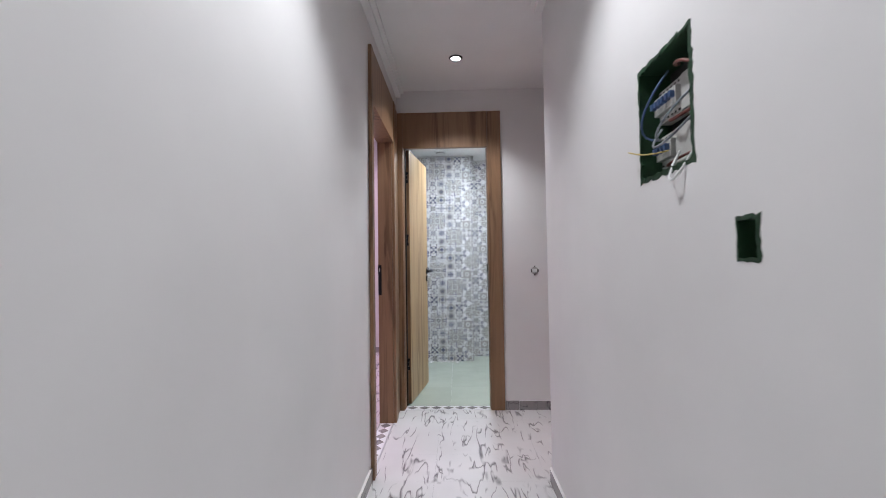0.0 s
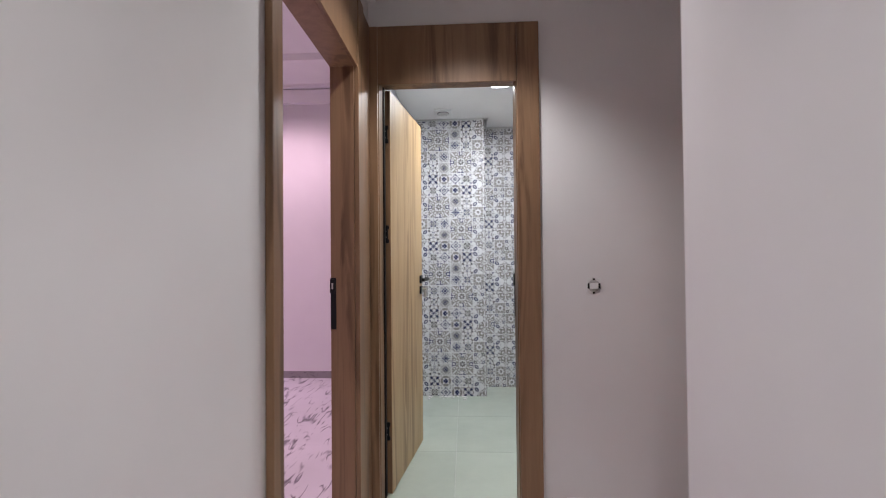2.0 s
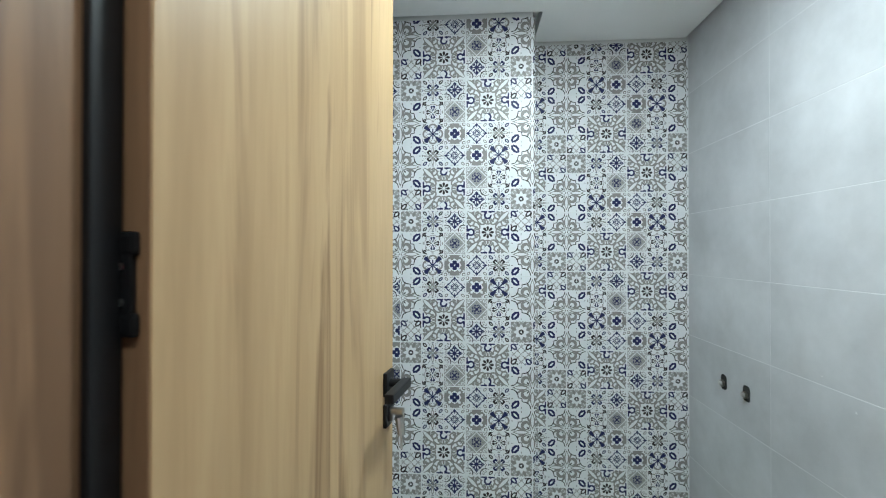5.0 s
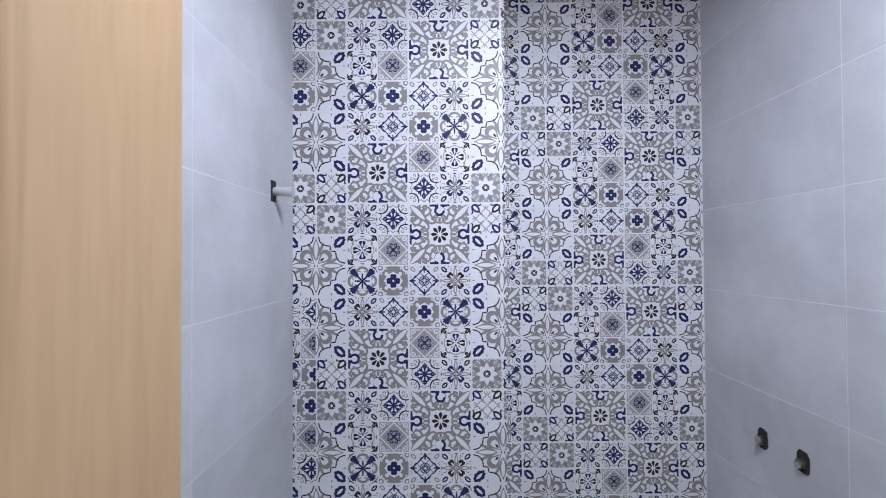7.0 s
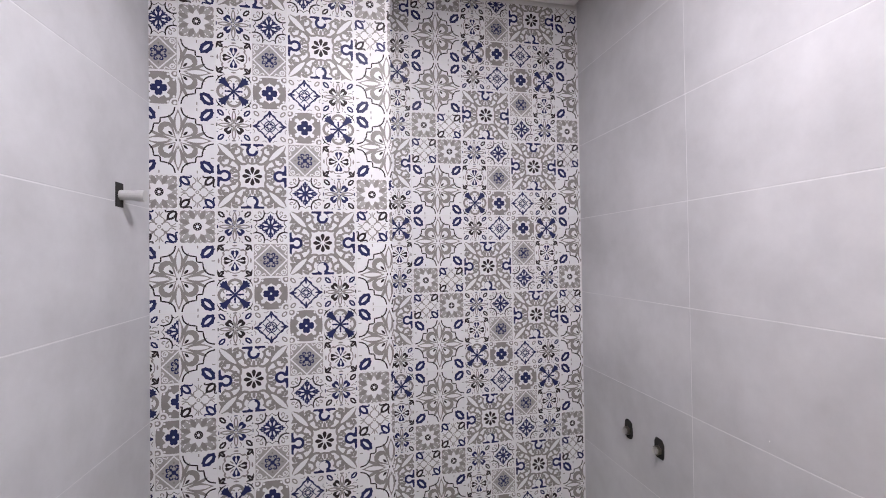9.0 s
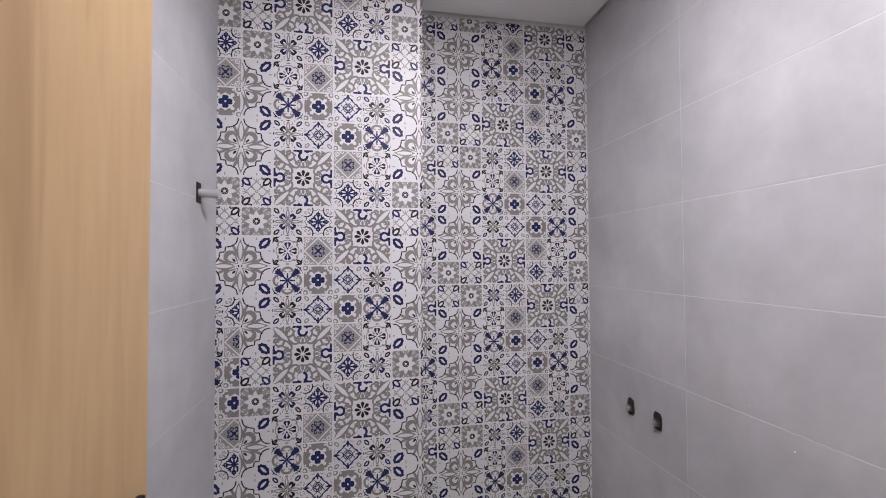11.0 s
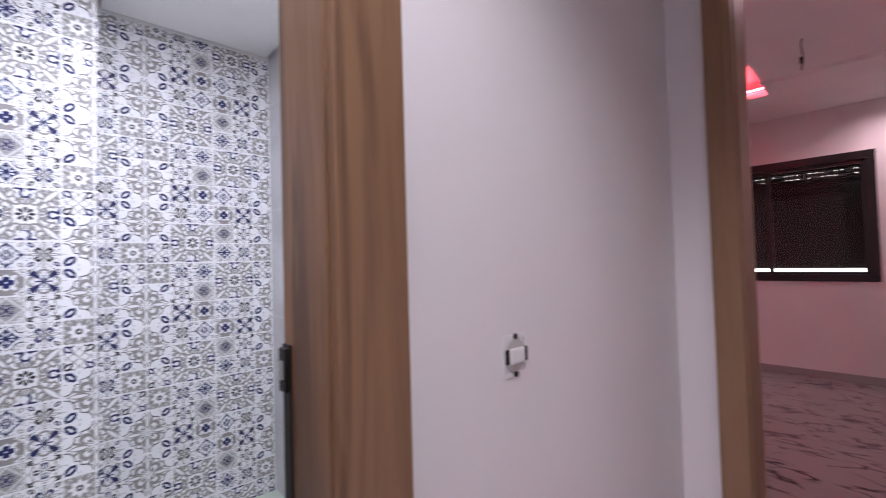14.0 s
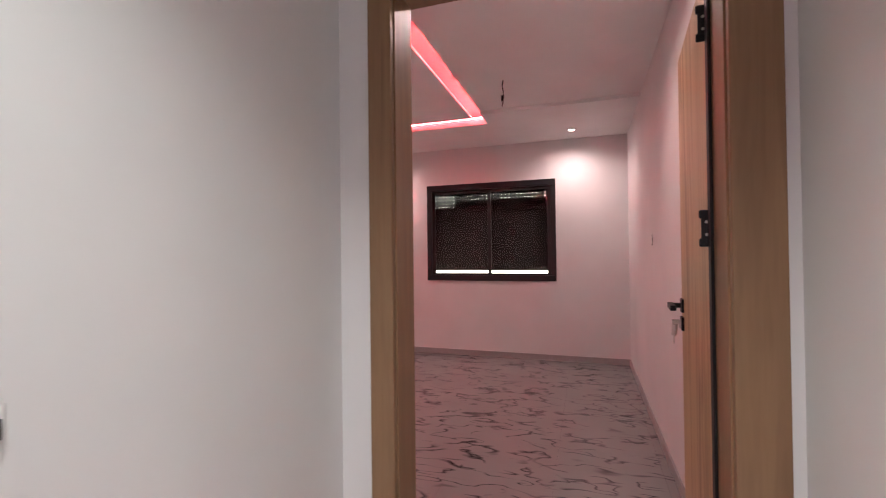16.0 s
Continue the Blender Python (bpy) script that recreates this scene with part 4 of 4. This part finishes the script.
        for a, d in four:
            c, s = math.cos(a), math.sin(a)
            shape(bm, petal(0.47 * c, 0.47 * s, 0.84, 0.26, d, 12), GRY, Z1)
            shape(bm, petal(0.54 * c, 0.54 * s, 0.46, 0.11, d), WHT, Z2)
            stroke(bm, [(0.93 * c - 0.1 * s, 0.93 * s + 0.1 * c), (0.93 * c + 0.1 * s, 0.93 * s - 0.1 * c)], 0.06, inner, Z2)
        swirl(bm, [(0.9, 0.24), (0.74, 0.3), (0.62, 0.22)], 0.03, 0.06, GRY, Z1)
        swirl(bm, [(0.95, 0.44), (0.86, 0.38)], 0.07, 0.03, outer, Z1)
        ring(bm, 0, 0, 0, 0.07, WHT, Z3, n=8)
        ring(bm, 0, 0, 0, 0.04, DRK, Z3 + 0.0003, n=6)
    elif kind == "diamond":
        shape(bm, square, PAL, Z1)
        for r, ink, z in ((0.98, WHT, Z1 + 0.0003), (0.86, PAL, Z1 + 0.0005), (0.79, WHT, Z2)):
            shape(bm, [(r, 0), (0, r), (-r, 0), (0, -r)], ink, z)
        swirl(bm, spiral(0.72, 0.72, 0.18, 0.04, 45, 420, 10), 0.07, 0.05, WHT, Z2)
        swirl(bm, smooth([(0.92, 0.3), (0.8, 0.36), (0.86, 0.5), (0.92, 0.6)], 3), 0.07, 0.05, WHT, Z2)
        for k in range(4):
            ribbon(bm, turned([(0.06, 0.0), (0.28, 0.0)], 45 + 90 * k), 0.1, 0.07, BLU, Z3)
        swirl(bm, spiral(0.31, 0.12, 0.12, 0.07, 200, -90, 10), 0.045, 0.07, BLU, Z3, 0)
        swirl(bm, spiral(0.36, 0.11, 0.1, 0.06, 180, -80, 8), 0.04, 0.055, BLU, Z3, 45)
        spin(bm, petal(0.56, 0, 0.16, 0.1, 0), GRY, Z3)
        spin(bm, [(0.12, 0.05), (0.12, -0.05), (0, -0.05), (0, 0.05)], BLU, Z3)
    elif kind == "quad":
        for a, d in four:
            c, s = math.cos(a), math.sin(a)
            shape(bm, turned([(x * 1.12 + 0.05, y * 1.15) for x, y in HEART], d), BLU if d % 180 else DRK, Z2)
            shape(bm, petal(0.36 * c, 0.36 * s, 0.34, 0.12, d, 10), WHT, Z3)
            shape(bm, petal(0.34 * math.cos(a + 0.785), 0.34 * math.sin(a + 0.785), 0.3, 0.08, d + 45), GRY, Z2)
            shape(bm, petal(0.88 * c, 0.88 * s, 0.1, 0.3, d), GRY, Z2)
        swirl(bm, smooth([(0.74, 0.0), (0.7, 0.22), (0.58, 0.36), (0.62, 0.5), (0.56, 0.56)], 3), 0.05, 0.06, GRY, Z1)
        swirl(bm, [(y, x) for x, y in smooth([(0.6, 0.3), (0.66, 0.46), (0.56, 0.56)], 3)], 0.05, 0.06, GRY, Z1)
        for a, d in diag:
            shape(bm, turned(both([(0.82, 0.0), (0.96, 0.12), (1.08, 0.1), (1.04, 0.34), (1.2, 0.16), (1.3, 0.0)]), d), DRK, Z3)
            shape(bm, petal(1.08 * math.cos(a), 1.08 * math.sin(a), 0.2, 0.06, d), PAL, Z3 + 0.0004)
    elif kind == "rosette":
        pts = []
        for i in range(48):
            t = i * math.tau / 48
            k = (0.97 if i % 2 else 0.9) / (abs(math.cos(t)) ** 7 + abs(math.sin(t)) ** 7) ** (1 / 7)
            pts.append((k * math.cos(t), k * math.sin(t)))
        shape(bm, pts, PAL, Z1)
        around(bm, 8, 22.5, 0.74, 0.5, 0.3, GRY, Z1 + 0.0002)
        spin(bm, petal(0.82, 0.82, 0.2, 0.28, 45, 8), GRY, Z1 + 0.0003)
        star = []
        for i in range(32):
            r = (0.72, 0.58, 0.44, 0.58)[i % 4] if i % 8 < 4 else (0.66, 0.55, 0.44, 0.55)[i % 4]
            star.append((r * math.cos(i * math.tau / 32), r * math.sin(i * math.tau / 32)))
        shape(bm, star, WHT, Z2)
        around(bm, 16, 11.25, 0.86, 0.14, 0.08, WHT, Z2, 6)
        spin(bm, petal(0.8, 0.6, 0.14, 0.08, 60, 6), WHT, Z2, 0, True)
        ring(bm, 0, 0, 0.09, 0.24, DRK, Z3, n=14)
        around(bm, 8, 0, 0.165, 0.05, 0.05, WHT, Z3 + 0.0004, 5)
    elif kind == "knot":
        for k, (a, d) in enumerate(diag):
            ink = BLU if k % 2 else DRK
            shape(bm, petal(0.92 * math.cos(a), 0.92 * math.sin(a), 0.7, 0.44, d, 14), ink, Z2)
            shape(bm, petal(0.94 * math.cos(a), 0.94 * math.sin(a), 0.42, 0.2, d, 12), WHT, Z3)
            for t in (1, -1):
                pts = [(x, y * t) for x, y in smooth([(1.2, 0.1), (1.02, 0.22), (0.86, 0.36), (0.92, 0.46), (1.02, 0.4)], 3)]
                ribbon(bm, turned(pts, d), 0.1, 0.07, ink, Z2)
        swirl(bm, smooth([(0.14, 0.1), (0.26, 0.25), (0.46, 0.24), (0.56, 0.1), (0.7, 0.08), (0.86, 0.2)], 3), 0.06, 0.05, GRY, Z1)
        swirl(bm, smooth([(0.26, 0.25), (0.4, 0.36), (0.46, 0.44)], 3), 0.06, 0.05, GRY, Z1)
        spin(bm, petal(0.74, 0, 0.36, 0.08, 0), PAL, Z1)
        ring(bm, 0, 0, 0.05, 0.11, PAL, Z1, n=8)
    elif kind == "snow":
        for k in range(8):
            d = 45 * k
            ribbon(bm, turned([(0, 0), (0.52, 0)], d), 0.13, 0.07, BLU, Z2)
            for t in (-1, 1):
                ribbon(bm, turned(smooth([(0.24, 0.0), (0.42, 0.09 * t), (0.46, 0.22 * t)] if k % 2 else [(0.34, 0), (0.5, 0.1 * t), (0.62, 0.08 * t)], 3), d), 0.1, 0.1, BLU, Z2)
            if k % 2 == 0:
                shape(bm, turned(petal(0.62, 0, 0.26, 0.12, 0), d), BLU, Z2)
        swirl(bm, smooth([(0.9, 0.0), (0.76, 0.2), (0.84, 0.36)], 3), 0.03, 0.05, DRK, Z1)
        swirl(bm, smooth([(0.66, 0.0), (0.76, 0.26), (0.96, 0.42)], 3), 0.1, 0.06, DRK, Z1, 45)
        swirl(bm, spiral(1.02, 0.12, 0.12, 0.04, 180, -90, 8), 0.06, 0.05, GRY, Z1, 45)
        spin(bm, petal(0.86, 0, 0.3, 0.08, 0), GRY, Z1, 45)
    elif kind == "star":
        for k in range(8):
            shape(bm, turned([(0.05, 0.0), (0.12, 0.035), (0.21, 0.062), (0.27, 0.03), (0.28, 0.0), (0.27, -0.03), (0.21, -0.062), (0.12, -0.035)], 45 * k), DRK, Z2)
        spin(bm, FLAME, GRY, Z1, 45)
        spin(bm, petal(1.0, 0, 0.66, 0.15, 0, 14), WHT, Z2, 45)
        swirl(bm, smooth([(0.60, 0.03), (0.46, 0.05), (0.38, 0.15), (0.42, 0.26), (0.52, 0.27), (0.54, 0.19), (0.48, 0.17)], 4), 0.075, 0.055, GRY, Z1, 45)
        swirl(bm, smooth([(0.74, 0.09), (0.70, 0.24), (0.78, 0.35), (0.89, 0.34), (0.90, 0.26), (0.84, 0.24)], 4), 0.075, 0.055, GRY, Z1, 45)
        swirl(bm, smooth([(0.37, 0.0), (0.40, 0.13), (0.50, 0.20), (0.60, 0.15), (0.58, 0.07), (0.52, 0.08)], 4), 0.06, 0.055, GRY, Z1)
        swirl(bm, smooth([(0.50, 0.20), (0.62, 0.28), (0.74, 0.30), (0.80, 0.24)], 3), 0.07, 0.05, GRY, Z1)
        swirl(bm, smooth([(0.95, 0.42), (0.84, 0.44), (0.80, 0.54), (0.70, 0.56)], 3), 0.04, 0.08, GRY, Z1)
        spin(bm, petal(0.9, 0.5, 0.2, 0.09, 120, 8), GRY, Z1, 0, True)
        spin(bm, petal(0.46, 0, 0.2, 0.09, 0), GRY, Z1)
        for a, d in four:
            shape(bm, petal(0.76 * math.cos(a), 0.76 * math.sin(a), 0.3, 0.34, d, 14, False), WHT, Z1 + 0.0003)
            ring(bm, 0.76 * math.cos(a), 0.76 * math.sin(a), 0.095, 0.175, BLU, Z2, d + 18, d + 342, 22)
            for t in (1, -1):
                shape(bm, turned([(0.87, 0.03 * t), (0.86, 0.12 * t), (0.9, 0.2 * t), (0.9, 0.34 * t), (0.965, 0.31 * t), (0.965, 0.03 * t)], d), BLU, Z2)
    elif kind == "flower":
        for a, d in four:
            c, s = math.cos(a), math.sin(a)
            shape(bm, turned(both([(0.12, 0.0), (0.34, 0.05), (0.46, 0.13), (0.58, 0.12), (0.72, 0.07), (0.9, 0.0)]), d), GRY, Z1 + 0.0002)
            shape(bm, petal(0.52 * c, 0.52 * s, 0.56, 0.13, d, 12), WHT, Z2)
            for t in (-1, 1):
                pts = [(0.16, 0.03 * t), (0.36, 0.12 * t), (0.52, 0.2 * t), (0.66, 0.26 * t), (0.74, 0.26 * t), (0.66, 0.17 * t), (0.52, 0.1 * t), (0.36, 0.05 * t)]
                shape(bm, turned(pts, d), GRY, Z1)
            stroke(bm, [(0.955 * c - 0.5 * s, 0.955 * s + 0.5 * c), (0.87 * c - 0.5 * s, 0.87 * s + 0.5 * c)], 0.03, GRY, Z1)
            stroke(bm, [(0.955 * c + 0.5 * s, 0.955 * s - 0.5 * c), (0.87 * c + 0.5 * s, 0.87 * s - 0.5 * c)], 0.03, GRY, Z1)
        for a, d in diag:
            c, s = math.cos(a), math.sin(a)
            shape(bm, turned(both([(0.08, 0.0), (0.24, 0.1), (0.4, 0.2), (0.52, 0.21), (0.62, 0.12), (0.66, 0.0)]), d), GRY, Z1 + 0.0003)
            shape(bm, turned(both([(0.12, 0.0), (0.24, 0.05), (0.36, 0.11), (0.46, 0.11), (0.5, 0.0)]), d), WHT, Z2)
            shape(bm, petal(0.28 * c, 0.28 * s, 0.16, 0.07, d), DRK, Z3)
            leaf(bm, 1.08 * c, 1.08 * s, 0.44, 0.31, d, BLU)
            sx, sy = (1 if c > 0 else -1), (1 if s > 0 else -1)
            side = smooth([(0.08, 0.95), (0.13, 0.78), (0.26, 0.67), (0.46, 0.63)], 4) + [(0.47, 0.5), (0.5, 0.47)]
            side += [(y, x) for x, y in reversed(side)]
            ribbon(bm, [(sx * x, sy * y) for x, y in side], 0.04, 0.04, DRK, Z2)
        for x in (-0.05, 0.05):
            shape(bm, petal(x, 0, 0.09, 0.04, 90), DRK, Z3)


def tile_bm(kind, span):
    half = C * span / 2
    bm = B()
    motif(kind, bm)
    for v in bm.verts:
        v.co.x, v.co.y = max(-0.97, min(0.97, v.co.x)) * half, max(-0.97, min(0.97, v.co.y)) * half
        v.co.z *= 0.35
    box(bm, (-half + 0.0009, -half + 0.0009, -0.008), (half - 0.0009, half - 0.0009, 0), 0.0, WHT)
    return bm


LAYOUT = {(0, 2): "cross", (0, 3): "clover", (0, 4): "lattice", (0, 5): "petals",
          (1, 0): "flower", (1, 2): "petals", (1, 3): "lattice", (1, 4): "clover", (1, 5): "cross",
          (2, 2): "star", (2, 4): "diamond", (2, 5): "quad",
          (3, 0): "rosette", (3, 1): "knot", (3, 4): "snow", (3, 5): "petals_blue",
          (4, 0): "knot", (4, 1): "rosette", (4, 2): "petals_blue", (4, 3): "snow", (4, 4): "star",
          (5, 0): "flower", (5, 2): "quad", (5, 3): "diamond"}
# cut pieces that fill the edge beside the side wall: row, (motif, start in tiles, end in tiles)
EDGE = {-2: [("snow", 0, 1)], -1: [("diamond", 0, 1)], 0: [("clover", 0, 1)],
        7: [("petals", -0.5, 0.5), ("snow", 0.5, 1)], 8: [("quad", -0.5, 0.5), ("diamond", 0.5, 1)], 9: [("cross", -0.5, 0.5), ("clover", 0.5, 1)],
        10: [("lattice", -0.65, 0.35), ("clover", 0.35, 1)], 11: [("cross", -0.65, 0.35), ("diamond", 0.35, 1)], 12: [("petals", -0.65, 0.35), ("snow", 0.35, 1)]}
MADE = {}


def lay_tile(parent, kind, a, top, y, x0, x1, z0, z1):
    """One tile with its upper left corner at a, top, cut to the given limits."""
    n = 2 if kind in ("star", "flower") else 1
    b, low = a + n * C, top - n * C
    cut = (max(a, x0) - a, min(b, x1) - a, max(low, z0) - low, min(top, z1) - low)
    if cut[1] - cut[0] < 0.008 or cut[3] - cut[2] < 0.008:
        return
    key = (kind, *(round(v, 3) for v in cut))
    if key not in MADE:
        bm = tile_bm(kind, n)
        half = n * C / 2
        for at, way, test in ((cut[0] - half, (-1, 0, 0), cut[0] > 0.0005), (cut[1] - half, (1, 0, 0), cut[1] < 2 * half - 0.0005),
                              (cut[2] - half, (0, -1, 0), cut[2] > 0.0005), (cut[3] - half, (0, 1, 0), cut[3] < 2 * half - 0.0005)):
            if test:
                p = (at, 0, 0) if way[0] else (0, at, 0)
                bmesh.ops.bisect_plane(bm, geom=bm.verts[:] + bm.edges[:] + bm.faces[:], plane_co=p, plane_no=way, clear_outer=True)
        MADE[key] = mesh("tile", bm, INK)
    ob = new("tile", MADE[key])
    ob.parent = parent
    ob.location = ((a + b) / 2, y, (top + low) / 2)
    ob.rotation_euler = (math.pi / 2, 0, 0)


def patterned(parent, x0, x1, z0, z1, y, star_x, star_z, edge):
    """Tiles on a wall that faces -y; star_x and star_z name the middle of one large star."""
    ox, oz = star_x - 3 * C, star_z + 3 * C
    for row in range(-12, 24):
        for col in range(-8, 16):
            kind = LAYOUT.get((row % 6, col % 6))
            if not kind:
                continue
            start = x0
            if col == 0 and row in edge:
                start = ox + C
            lay_tile(parent, kind, ox + col * C, oz - row * C, y, start, x1, z0, z1)
        for kind, u, v in edge.get(row, ()):
            a = ox + u * C
            if u > 0:
                lay_tile(parent, kind, a, oz - row * C, y, a, ox + C - 0.001, z0, z1)
            else:
                lay_tile(parent, kind, a, oz - row * C, y, x0, ox + v * C - 0.001, z0, z1)


patterned(wall_column, BX0, 0.268, 0, BZ - 0.012, BYC, -0.1415, 1.671, EDGE)
patterned(wall_recess, 0.27, BX1 - 0.001, 0, BZ - 0.012, BYR, 0.664, 1.385, {})
part("tile", box(B(), (0.26, BYC + 0.001, 0), (0.268, BYR, BZ - 0.012), 0.001), T_WHITE, wall_column)
